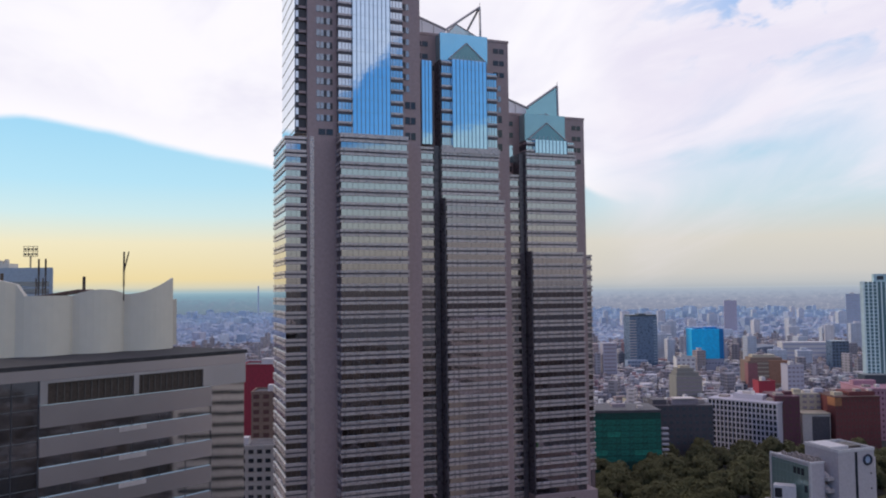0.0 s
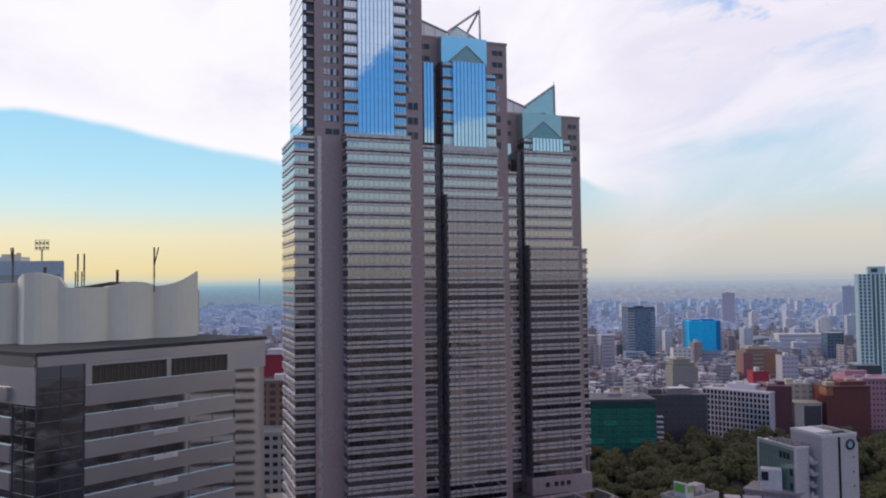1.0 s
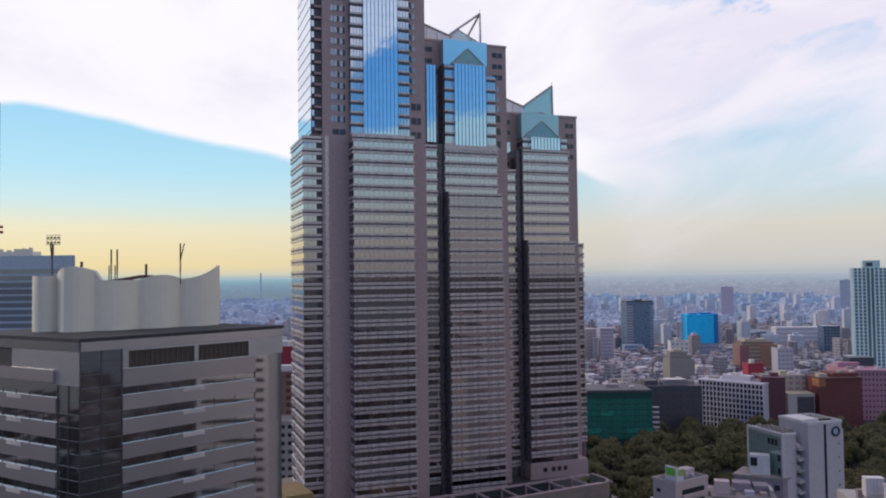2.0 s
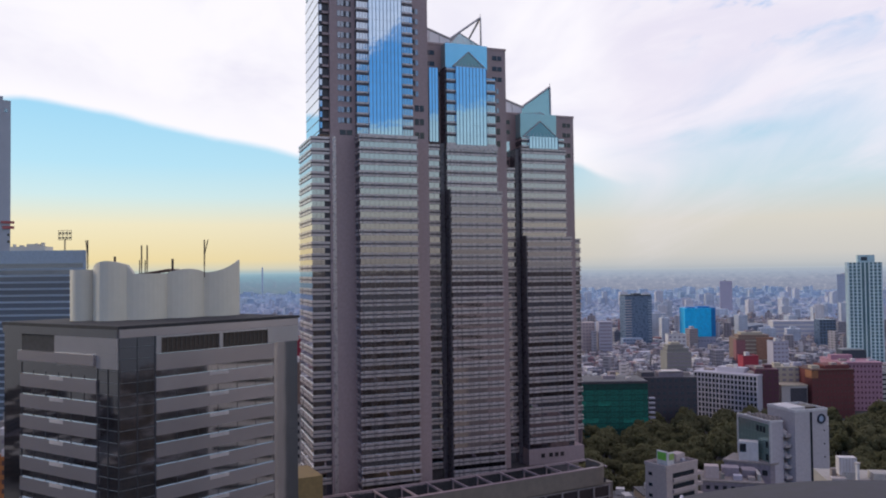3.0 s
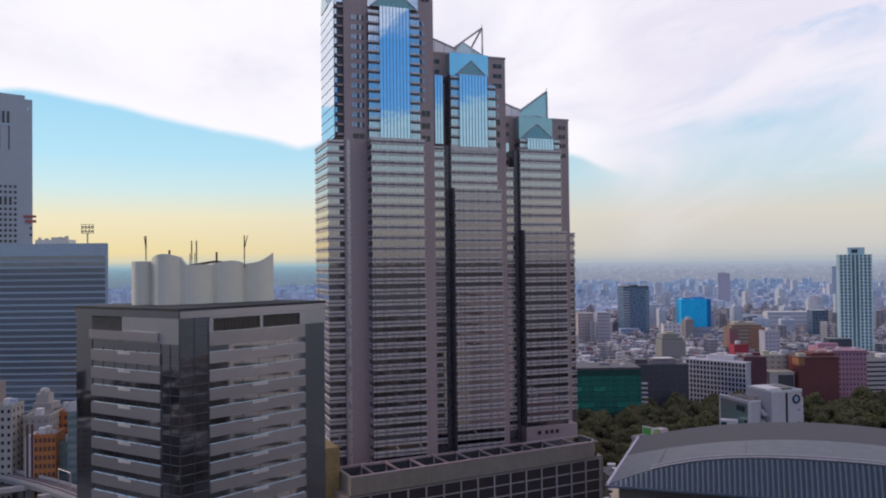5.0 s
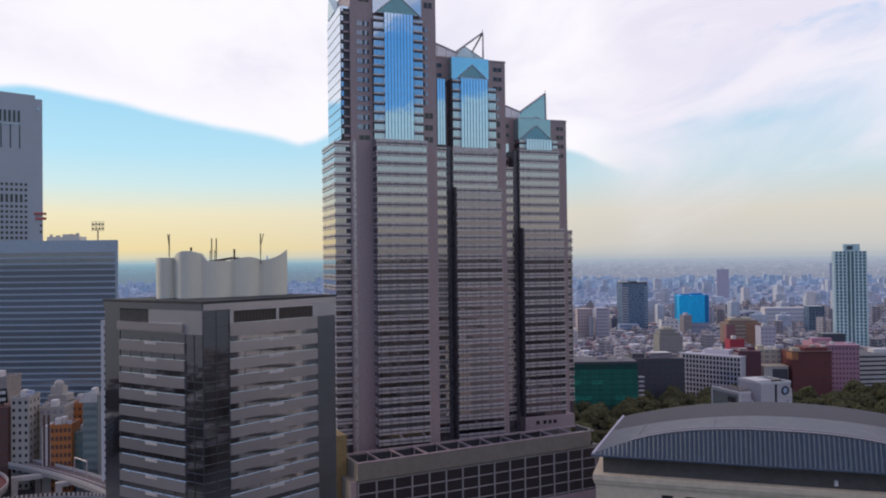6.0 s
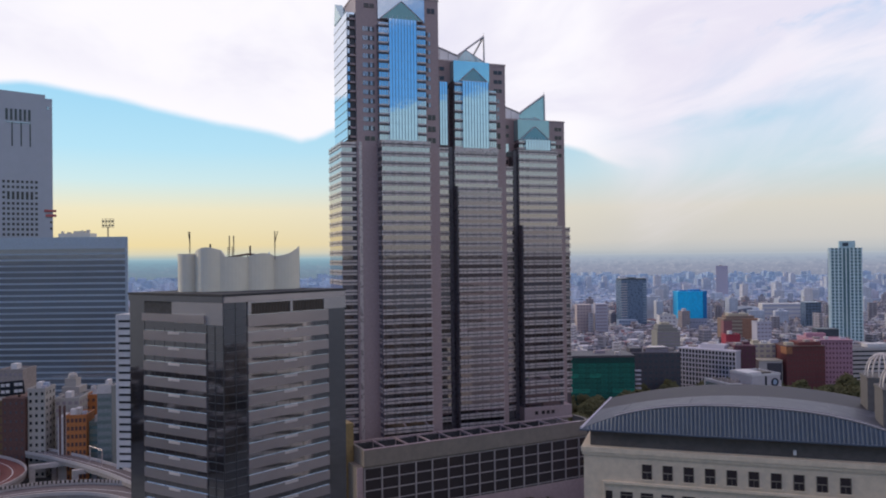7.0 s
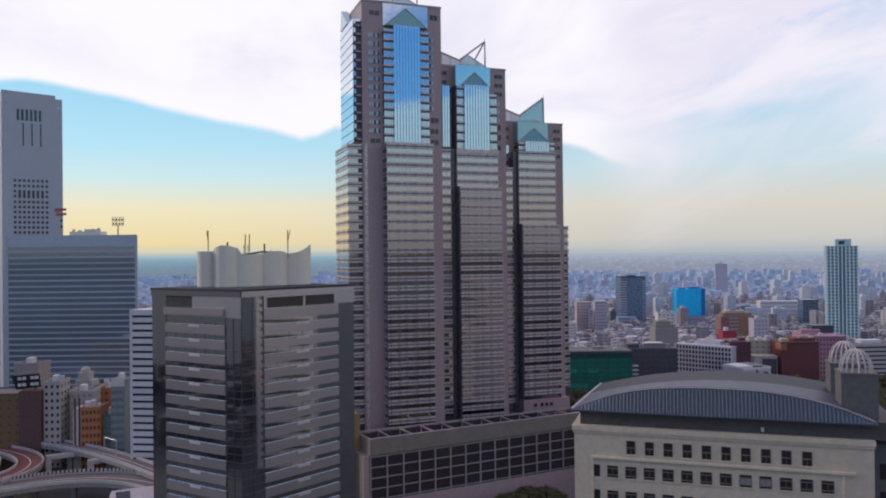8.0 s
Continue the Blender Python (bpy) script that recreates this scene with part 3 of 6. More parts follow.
balconies(n, 81.2, 84.2, 16.4, 22.4, 158.9, 163.0)
balconies(n, 97.0, 100.3, 16.4, 22.4, 158.9, 163.0)
pediment(n, 89.8, 7.8, 17.2, 163.2, 169.8)
small_windows(n, (104.6,), (168.9, 164.8, 160.6, 156.3), 22.0, 3.6, 1.7)
small_windows(n, (76.6,), (168.9, 164.8), 22.0, 3.9, 1.7)
small_windows(n, (76.8,), (155.6,), 22.0, 3.2, 6.2, GLASS_PALE)
small_windows(n, (76.8,), (152.2,), 22.0, 2.2, 2.0)
banded_bay(n, 107.9, 114.6, 30, 52, 8, 28, N_TOP, N_PITCH)
part("base_wall", boxes((80.0, 104.4, 11.3, 22.4, BASE_Z, 39.0)), GRANITE, n)
small_windows(n, (86.0, 89.5, 92.0, 94.5), (35.6,), 11.3, 1.6, 1.6)
crown(n, 72, 22, N_ROOF, (103.0, 33.0, 188.5), True, 20.5, 7.5)

# ---- the podium in front, turned a little more than the towers ----
podium = thing("podium_building", "low granite podium with a gridded window wall and roof terrace", "building", -35.87, 201.44, 0.0, 28.0)
pb = part("wall", boxes((-2.5, 108.0, 0.0, 46.0, 0.0, 31.4)), PODIUM_STONE, podium)
part("rear_base", boxes((8.0, 128.0, 46.05, 80.0, 0.0, 33.0)), PODIUM_STONE, podium)
part("plinth", boxes((-2.6, 108.1, -0.5, -0.02, 0.0, 13.2)), GRANITE, podium, "plain mauve granite plinth")
arc = [(100.5 + 6.0 * math.sin(f * math.pi / 16), 5.2 - 6.0 * math.cos(f * math.pi / 16)) for f in range(9)]
inner = [(100.5 + 4.8 * math.sin(f * math.pi / 16), 5.2 - 4.8 * math.cos(f * math.pi / 16)) for f in range(9)]
part("fascia", prism([(0.0, -0.8)] + arc + [(106.5, 12.4), (105.3, 12.4)] + inner[::-1] + [(1.2, 0.4), (1.2, 16.0), (0.0, 16.0)], 31.4, 37.5), PODIUM_STONE, podium)
part("coping", boxes((0.1, 100.5, -0.95, 0.5, 37.5, 37.72)), GRANITE, podium)
# dark deck colour and an added dark wall give the wells' shade
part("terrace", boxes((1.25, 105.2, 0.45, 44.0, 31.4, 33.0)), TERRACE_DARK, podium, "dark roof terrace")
beam = solid([(1.3, 15.4, 36.7), (105.2, 11.9, 36.7), (105.2, 12.5, 36.7), (1.3, 16.0, 36.7), (1.3, 15.4, 37.4), (105.2, 11.9, 37.4), (105.2, 12.5, 37.4), (1.3, 16.0, 37.4)], [(3, 2, 1, 0), (4, 5, 6, 7), (0, 1, 5, 4), (1, 2, 6, 5), (2, 3, 7, 6), (3, 0, 4, 7)])
part("terrace_back_wall", boxes((1.3, 90.0, 13.6, 14.2, 33.0, 36.65)), TERRACE_DARK, podium, "added dark wall for the shade under the beam")
part("terrace_beam", beam, GRANITE, podium)
for i in range(11):
    x = 9.6 + i * 9.6
    part("crossbeam", boxes((x - 0.25, x + 0.25, 0.45, 15.35 - (x - 1.3) * 0.0337, 36.75, 37.35)), GRANITE, podium)
    part("terrace_post", boxes((x - 0.2, x + 0.2, 13.9 - x * 0.0337, 14.3 - x * 0.0337, 33.0, 36.74)), GRANITE, podium)
pane = mesh_of("window", boxes((0.3, 6.75, -0.06, 0.1, 0, 3.75)), GLASS_PODIUM)
for i in range(15):
    for k in range(4):
        piece("window", pane, pb, 0.3 + i * 7.05, 0.0, 26.6 - k * 4.15)
part("low_window_strip", boxes((0.6, 106.0, -0.06, 0.1, 13.3, 14.0)), GLASS_DARK, pb)
post = mesh_of("window_post", boxes((-0.28, 0.28, -0.42, 0.0, 13.2, 30.9)), POST_GREY)
rail = mesh_of("window_rail", boxes((0.0, 107.0, -0.3, 0, -0.4, 0.0)), POST_GREY)
for i in range(16):
    piece("window_post", post, pb, 0.35 + i * 7.05)
for k in range(5):
    piece("window_rail", rail, pb, 0, 0.0, 30.75 - k * 4.15)
part("pilaster", boxes((-2.7, -0.4, -0.6, -0.03, 0, 31.3)), GRANITE, podium)
part("end_block", boxes((-8.5, -0.3, 9.0, 24.0, 0, 46.0)), TAN, podium, "tall tan stone end block")
# ---- the near grey office building with the fluted screen on its roof ----
def grey_office():
    ob = thing("office_building", "grey panelled office block with dark glass corner and fluted rooftop screen", "building")
    c0, cl, cr = Vector((-57.0, 96.6)), Vector((-86.3, 114.0)), Vector((-32.0, 125.0))
    back = cl + (cr - c0)
    top = 100.2
    body = part("body", prism([tuple(c0), tuple(cr), tuple(back), tuple(cl)], 0, top - 0.6), GLASS_OFFICE, ob, "dark reflecting curtain wall")
    for a, b, spans, side in ((c0, cl, (0.165, 0.83), -1), (c0, cr, (0.175, 0.84), 1)):
        d = (b - a).normalized()
        length = (b - a).length
        ang = math.atan2(d.y, d.x)
        m0, m1 = spans[0] * length, spans[1] * length
        y0, y1 = (0.05, -0.4) if side > 0 else (-0.05, 0.4)
        lo, hi = min(y0, y1), max(y0, y1)
        panel = mesh_of("panel", boxes((m0, m1, lo, hi, 0, 2.43)), GREY_PANEL)
        box_me = mesh_of("light_panel", boxes(((m0 + m1) / 2 - 2.0, (m0 + m1) / 2 + 2.0, lo - 0.06, hi + 0.06, 1.75, 2.4)), PALE_PANEL)
        for i in range(23):
            z = 88.9 - 3.86 * i
            piece("panel", panel, body, a.x, a.y, z, ang)
            piece("light_panel", box_me, body, a.x, a.y, z, ang)
        if side < 0:
            piece("panel", mesh_of("panel", boxes((m0, m1, lo - 0.5, hi + 0.5, 0, 1.9)), GREY_PANEL), body, a.x, a.y, 93.8, ang)
        else:
            piece("panel", mesh_of("panel", boxes((m0, m1, lo, hi, 0, 2.9)), GREY_PANEL), body, a.x, a.y, 92.6, ang)
        line = mesh_of("glazing_bar", boxes((0, m0, lo * 0.25, hi * 0.25, -0.04, 0.04)), OFFICE_BAR)
        for i in range(49):
            piece("glazing_bar", line, body, a.x, a.y, (97.02 if side > 0 else 93.0) - i * 2.02, ang)
        up = mesh_of("upright", boxes((-0.05, 0.05, lo * 0.3, hi * 0.3, 0, 98.7 if side > 0 else 93.4)), OFFICE_BAR)
        for m in (0.02, m0 * 0.5, m0, m1):
            piece("upright", up, body, a.x + d.x * m, a.y + d.y * m, 0, ang)
        pane_bar = mesh_of("window_mullion", boxes((-0.04, 0.04, lo * 0.2, hi * 0.2, 0, 92)), OFFICE_BAR)
        for i in range(1, 6):
            m = m0 + (m1 - m0) * i / 6
            piece("window_mullion", pane_bar, body, a.x + d.x * m, a.y + d.y * m, 0, ang)
        louvre = mesh_of("louvre", boxes((-0.08, 0.08, lo * 0.5, hi * 0.5, 95.7, 98.9)), REAR_WALL)
        for i in range(1, 24):
            m = length * (0.21 + 0.58 * i / 24)
            if side > 0:
                piece("louvre", louvre, body, a.x + d.x * m, a.y + d.y * m, 0, ang)
        # attic: pale lined panels round a loggia (its inner shade a flush dark panel) or a louvred slot, a dark glass
        # band along the roof edge
        if side > 0:
            rows = [(m0, length * 0.20, lo, hi, 95.6, 98.7), (length * 0.80, length, lo, hi, 95.6, 98.7), (length * 0.20, length * 0.80, lo, hi, 98.3, 98.7), (length * 0.51, length * 0.53, lo, hi, 95.6, 98.3)]
            p0, p1, inner = 0.20, 0.80, DARK_STEEL
        else:
            rows = [(0.0, length * 0.49, lo, hi, 93.4, 98.7), (length * 0.49, length * 0.515, lo, hi, 95.6, 98.7)]
            p0, p1, inner = 0.515, 0.83, TERRACE_DARK
        at = part("attic_frame", boxes(*rows), ATTIC_PANEL, body, "pale panelled attic")
        at.location, at.rotation_euler = (a.x, a.y, 0), (0, 0, ang)
        sl = part("slot", boxes((length * p0, length * p1, lo * 0.2, hi * 0.2, 95.6, 98.7)), inner, body, "dark panel for the attic opening")
        sl.location, sl.rotation_euler = (a.x, a.y, 0), (0, 0, ang)
        eb = part("roof_glass_band", boxes((0.0, length, lo * 0.9, hi * 0.9, 98.72, top - 0.02)), GREY_PANEL if side > 0 else GLASS_OFFICE, body, "dull metal and glass band along the roof edge")
        eb.location, eb.rotation_euler = (a.x, a.y, 0), (0, 0, ang)
        if side < 0:
            seam = mesh_of("panel_seam", boxes((0.0, length * 0.165, lo * 1.03, hi * 1.03, -0.02, 0.02)), BAR_GREY)
            for i in range(3):
                piece("panel_seam", seam, body, a.x, a.y, 94.7 + 1.3 * i, ang)
    def grown(k):
        mid = (c0 + cr + back + cl) / 4
        return [tuple(mid + (p - mid) * k) for p in (c0, cr, back, cl)]
    part("roof_slab", prism(grown(1.018), top, top + 0.55), TERRACE_DARK, ob, "dark flat roof edge")
    # fluted screen: a run of shallow bulges with a swept top
    path = []
    for a, b, bulges, depth in ((Vector((-45.4, 129.4)), Vector((-62.8, 114.2)), 3, 1.5), (Vector((-62.8, 114.2)), Vector((-69.5, 114.4)), 1, 2.6), (Vector((-69.5, 114.4)), Vector((-73.9, 114.4)), 1, 1.3)):
        d = b - a
        out = Vector((-d.y, d.x)).normalized()
        if out.y > 0:
            out = -out
        for i in range(bulges * 8 + (1 if depth == 1.3 else 0)):
            f = i / (bulges * 8)
            path.append(a + d * f + out * (depth * abs(math.sin(f * bulges * math.pi)) ** 0.8))
    n = len(path)
    bm = bmesh.new()
    rows = []
    for i, p in enumerate(path):
        if i < 8:
            h = 112.4 - 2.6 * math.sin(i / 8 * math.pi / 2)
        elif i < 16:
            h = 109.8 + 0.8 * math.sin((i - 8) / 8 * math.pi)
        elif i < 24:
            h = 109.7
        elif i < 32:
            h = 111.0 + 1.2 * math.sin((i - 23) / 9 * math.pi)
        else:
            h = 110.6
        q = p + Vector((0.25, 0.5))
        rows.append([bm.verts.new((p.x, p.y, top + 0.55)), bm.verts.new((p.x, p.y, h)), bm.verts.new((q.x, q.y, h)), bm.verts.new((q.x, q.y, top + 0.55))])
    for i in range(n - 1):
        for k in range(4):
            bm.faces.new((rows[i][k], rows[i][(k + 1) % 4], rows[i + 1][(k + 1) % 4], rows[i + 1][k]))
    bm.faces.new(rows[0]), bm.faces.new(rows[-1])
    bmesh.ops.recalc_face_normals(bm, faces=bm.faces[:])
    part("roof_screen", bm, SCREEN_CREAM, ob, "cream fluted screen with swept top")
    part("plant_room", prism([(-47, 131.5), (-48, 140), (-76, 140), (-73.6, 115.2), (-63.5, 115.6)], top + 0.55, 108.8), SCREEN_CREAM, ob)
    for x, y, z0, h in ((-50.4, 122.6, 108.8, 7.7), (-61.35, 117.8, 108.8, 6.5), (-60.1, 117.4, 108.8, 6.5), (-71.3, 116.2, 108.8, 7.6)):
        bm = bmesh.new()
        bar(bm, (x, y, z0), (x, y, z0 + h * 0.75), 0.10, 6)
        bar(bm, (x, y, z0 + h * 0.62), (x, y, z0 + h), 0.15, 6)
        for q in range(7):
            bar(bm, (x - 0.22, y, z0 + h * (0.3 + 0.05 * q)), (x + 0.22, y, z0 + h * (0.33 + 0.05 * q)), 0.05, 4)
        if x > -51 or x < -70:
            bar(bm, (x, y, z0 + h * 0.6), (x + 0.75 * (1 if x > -51 else -0.5), y, z0 + h), 0.11, 5)
        else:
            bar(bm, (x - 0.4, y, z0), (x - 0.4, y, z0 + h * 0.55), 0.1, 5)
            bar(bm, (x, y, z0 + h * 0.45), (x - 0.4, y, z0 + h * 0.45), 0.07, 4)
        part("antenna", bm, DARK_STEEL, ob, "thin dark rooftop antenna")
    # low pitched dark roof behind the screen, on short posts
    ridge = [(-66.5, 121.5, 108.9), (-58.0, 123.4, 110.3), (-50.4, 125.2, 109.0)]
    pts = [(x, y + dy, z + dz) for x, y, z in ridge for dy, dz in ((0, 0), (0, 0.35), (5, 0.35), (5, 0))]
    part("ridge_roof", solid(pts, [(0, 4, 5, 1), (4, 8, 9, 5), (1, 5, 6, 2), (5, 9, 10, 6), (3, 2, 6, 7), (7, 6, 10, 11), (0, 3, 7, 4), (4, 7, 11, 8), (0, 1, 2, 3), (8, 11, 10, 9)]), material("dark_red_roof_sheet", (0.10, 0.055, 0.05), 0.6, 0, 0.15, 2, 0.3), ob, "dark red low pitched roof")
    for i in range(11):
        f = i / 10
        a, b = (Vector(ridge[0]), Vector(ridge[1])) if f < 0.5 else (Vector(ridge[1]), Vector(ridge[2]))
        p = a.lerp(b, (f * 2) % 1.0 if f < 1.0 else 1.0)
        part("rail_post", bar(bmesh.new(), (p.x, p.y + 0.2, 108.7), (p.x, p.y + 0.2, p.z + 0.1), 0.12, 5), DARK_STEEL, ob)
    for x, y, z in ((-65.8, 115.8, 111.6), (-57.6, 124.6, 111.2)):
        part("roof_stub", bar(bmesh.new(), (x, y, z - 3.0), (x, y, z + 1.5), 0.25, 8), DARK_STEEL, ob)


grey_office()


# ---- the pale stone block across the street, seen only mirrored in the glass ----
def mirrored_block():
    ob = thing("stone_office_block", "pale grey stone office block with dark window bands", "building", 150, 76, 0, 0)
    part("wall", boxes((0, 45, 0, 29, 0, 92)), PALE_PANEL, ob)
    band = mesh_of("window_band", boxes((-0.15, 0.1, 2, 27, 0, 1.5)), GLASS_DARK)
    for k in range(21):
        piece("window_band", band, ob, 0, 0, 5 + k * 4.1)


mirrored_block()


def striped_slab(name, label, x, y, rz, w, d, h, floors, glass, bandmat, share=0.4, top=4.0, taper=0.0, lift=0.0):
    """A slab with a continuous band at every floor; its ends may lean in towards the back."""
    def plan(e):
        return [(-e, -e), (w + e, -e), (w + e - taper, d), (-e + taper * 0.3, d)]
    ob = thing(name, label, "building", x, y, 0, rz)
    b = part("body", prism(plan(0.0), 0, h), glass, ob)
    step = (h - top - lift) / floors
    band = mesh_of("spandrel", prism(plan(0.22), 0, step * share), bandmat)
    for i in range(floors):
        piece("spandrel", band, b, z=lift + i * step)
    part("roof_band", prism(plan(0.3), h - top, h + 0.6), bandmat, ob)
    part("corner_strip", boxes((w - 1.3, w + 0.34, -0.36, 0.5, 0, h), (-0.34, 0.9, -0.36, 0.5, 0, h)), bandmat, ob, "pale corner strip")
    return ob


BLUE_PANEL = material("blue_grey_band", (0.42, 0.475, 0.55), 0.35, 0.3, 0.05, 4.0, 0.15, 0.02)
GLASS_SLAB = coated_glass("blue_grey_slab_glass", (0.34, 0.40, 0.48), 0.7, 0.05, 0.02)
wide = striped_slab("office_slab", "wide blue-grey glass office slab with thin pale floor bands", -313, 441, 0, 91, 30, 124.3, 28, GLASS_SLAB, BLUE_PANEL, 0.30, 7.4, 16.0, 3.9)
part("penthouse", boxes((42, 64, 4, 14, 124.9, 127.6), (52, 60, 5, 12, 127.6, 129.2)), SCREEN_CREAM, wide)
bm = bmesh.new()
bar(bm, (75.4, 6, 124.9), (75.4, 6, 132), 0.5)
for x in (71.4, 74.0, 76.8, 79.4):
    bar(bm, (x, 6, 131.4), (x, 6, 137.6), 0.16, 5)
for z in (131.6, 134.6, 137.4):
    bar(bm, (71.2, 6, z), (79.6, 6, z), 0.16, 5)
for i in range(2):
    for k in range(4):
        box(bm, 71.7 + k * 2.05, 72.9 + k * 2.05, 5.5, 6.5, 132.2 + i * 2.9, 133.5 + i * 2.9)
part("floodlight_mast", bm, material("tan_steel", (0.50, 0.40, 0.22), 0.5, 0.2), wide, "roof mast with a rack of floodlights")
striped_slab("office_tower", "slim office tower with white and dark floor stripes", -156.9, 271, -7, 26, 18, 83.4, 24, GLASS_DARK, WHITE_WALL, 0.67, 2.0, 9.0)

# the tall far tower with a slotted crown
far_tower = thing("skyscraper", "tall pale grey tower with slotted crown and punched windows", "skyscraper", -356.1, 497.6, 0.0, 34.0)
ft = part("body", boxes((6.2, 44.2, 0, 30, 0, 239.6), (44.22, 49.2, 0.3, 30, 0, 236.9)), TOWER_GREY, far_tower)
part("roof_slope", solid([(6.2, 0, 239.6), (44.2, 0, 239.6), (44.2, 30, 239.6), (6.2, 30, 239.6), (6.2, 0, 240.8), (6.2, 30, 240.8)], [(0, 1, 4), (3, 5, 2), (1, 2, 5, 4), (0, 4, 5, 3), (3, 2, 1, 0)]), TOWER_GREY, far_tower)
part("crown_strip", boxes((17.0, 34.0, -0.25, 0.1, 216.0, 216.8)), GLASS_SLAB, ft)
slot = mesh_of("slot", boxes((0, 1.7, -0.2, 0.1, 0, 8.8)), GLASS_DARK)
rib = mesh_of("slot", boxes((0, 0.9, -0.2, 0.1, 0, 18)), GLASS_DARK)
for i in range(6):
    piece("slot", slot, ft, 16.7 + i * 3.1, 0, 217.9)
    if i % 2:
        piece("slot", rib, ft, 17.6 + i * 3.1, 0, 197.9)
win = mesh_of("window", boxes((0, 1.8, -0.2, 0.1, 0, 2.0)), GLASS_DARK)
high_win = mesh_of("window", boxes((0, 1.8, -0.2, 0.1, 0, 6.2)), GLASS_DARK)
for i in range(8):
    u = 14.3 + i * 3.2
    for z in (169.4, 165.2) + ((160.9, 157.1) if i in (0, 7) else ()):
        piece("window", win, ft, u, 0, z)
    if 0 < i < 7:
        piece("window", high_win, ft, u, 0, 156.6)
    for k in range(9):
        piece("window", win, ft, u, 0, 152.5 - k * 4.0)
RED_PAINT = material("red_paint", (0.42, 0.11, 0.11), 0.6, 0, 0.1, 2, 0.2)
part("red_band", boxes((43.0, 51.6, -0.6, 1.2, 147.4, 149.2)), RED_PAINT, far_tower)
part("red_band", boxes((44.0, 51.6, -0.6, 1.2, 143.6, 145.6)), RED_PAINT, far_tower)
for z in (138.4, 133.4):
    part("window", boxes((47.2, 48.8, 0.1, 0.4, z, z + 1.8)), GLASS_DARK, far_tower)
part("badge", boxes((45.2, 47.2, 0.1, 0.4, 228.2, 230.6)), GLASS_SLAB, far_tower)
for x, y, w, h in ((43.5, 5.0, 1.2, 1.6), (47.0, 6.0, 2.2, 1.0), (61.0, 5.0, 1.6, 2.4), (57.5, 4.6, 0.8, 2.0)):
    part("roof_box", boxes((x, x + w, y, y + 2.0, 127.6, 127.6 + h)), SCREEN_CREAM, wide)
# pale colours with distance haze put in, for the far blocks
HAZE_BLUE = material("pale_blue_and_haze_panel", (0.36, 0.43, 0.56), 0.5, 0.1, 0.05, 8, 0.1, 0.0)
HAZE_GREY = material("lavender_grey_haze_panel", (0.40, 0.40, 0.50), 0.6, 0.0, 0.05, 8, 0.1, 0.0)
HAZE_PINK = material("pale_pink_haze_panel", (0.47, 0.40, 0.47), 0.6, 0.0, 0.05, 8, 0.1, 0.0)
RED = material("red_brick", (0.185, 0.05, 0.05), 0.8, 0, 0.15, 3, 0.3)
MAROON = material("maroon_tile", (0.12, 0.036, 0.055), 0.6, 0, 0.12, 3, 0.3)
PINK = material("pink_tile", (0.42, 0.215, 0.27), 0.7, 0, 0.1, 3, 0.2)
ORANGE = material("orange_tile", (0.48, 0.17, 0.05), 0.6, 0, 0.1, 3, 0.25)
BROWN = material("brown_brick", (0.125, 0.062, 0.054), 0.8, 0, 0.15, 3, 0.3)
OCHRE = material("ochre_tile", (0.27, 0.18, 0.14), 0.7, 0, 0.12, 3, 0.3)
BEIGE = material("beige_tile", (0.50, 0.43, 0.33), 0.7, 0, 0.1, 3, 0.25)
NET_GREEN = material("green_scaffold_net", (0.012, 0.15, 0.112), 0.75, 0, 0.25, 3, 0.55)
VERGE = material("grey_verge_metal", (0.18, 0.18, 0.20), 0.6, 0.1, 0.1, 2, 0.2)
ATTIC = material("dark_brown_attic_panel", (0.105, 0.088, 0.082), 0.7, 0.1, 0.1, 2, 0.2)
ORANGE_GLOW = material("orange_glow_tile", (0.36, 0.15, 0.07), 0.7, 0, 0.15, 3, 0.3)
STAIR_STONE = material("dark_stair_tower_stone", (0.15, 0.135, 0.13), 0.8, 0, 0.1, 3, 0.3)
FRAME_BROWN = material("brown_window_frame", (0.20, 0.165, 0.135), 0.6, 0, 0.1, 1, 0.2)
NET_LIGHT = material("faded_scaffold_net", (0.02, 0.24, 0.17), 0.75, 0, 0.2, 5, 0.4)
NET_DARK = material("dark_scaffold_net", (0.008, 0.065, 0.055), 0.75, 0, 0.2, 5, 0.5)
SLATE_BLUE = material("slate_blue_glass_wall", (0.135, 0.19, 0.275), 0.3, 0.2, 0.06, 10, 0.15)
DIM = material("dark_mauve_tile", (0.082, 0.072, 0.088), 0.6, 0, 0.12, 4, 0.3)
LILAC = material("lilac_white_tile", (0.44, 0.41, 0.475), 0.6, 0, 0.05, 3, 0.2)
MAUVE_BROWN = material("mauve_brown_tile", (0.29, 0.24, 0.27), 0.7, 0, 0.1, 4, 0.2)
OLIVE = material("olive_beige_tile", (0.255, 0.238, 0.215), 0.7, 0, 0.1, 3, 0.25)
GREY_CREAM = material("grey_cream_render", (0.42, 0.385, 0.355), 0.7, 0, 0.06, 3, 0.2)
PINK_CREAM = material("pinkish_cream_render", (0.52, 0.415, 0.395), 0.75, 0, 0.05, 3, 0.2)
PINK_WHITE = material("pinkish_white_tile", (0.51, 0.45, 0.465), 0.6, 0, 0.05, 3, 0.2)
RING_DARK = material("dark_navy_enamel", (0.03, 0.035, 0.06), 0.35, 0, 0.05, 2, 0.1)
GLASS_WING = coated_glass("pale_green_wing_glass", (0.30, 0.41, 0.37), 0.5, 0.08, 0.01)
SHEET_BLUE = material("shaded_blue_sheeting", (0.0, 0.20, 0.50), 0.6, 0, 0.1, 8, 0.2)
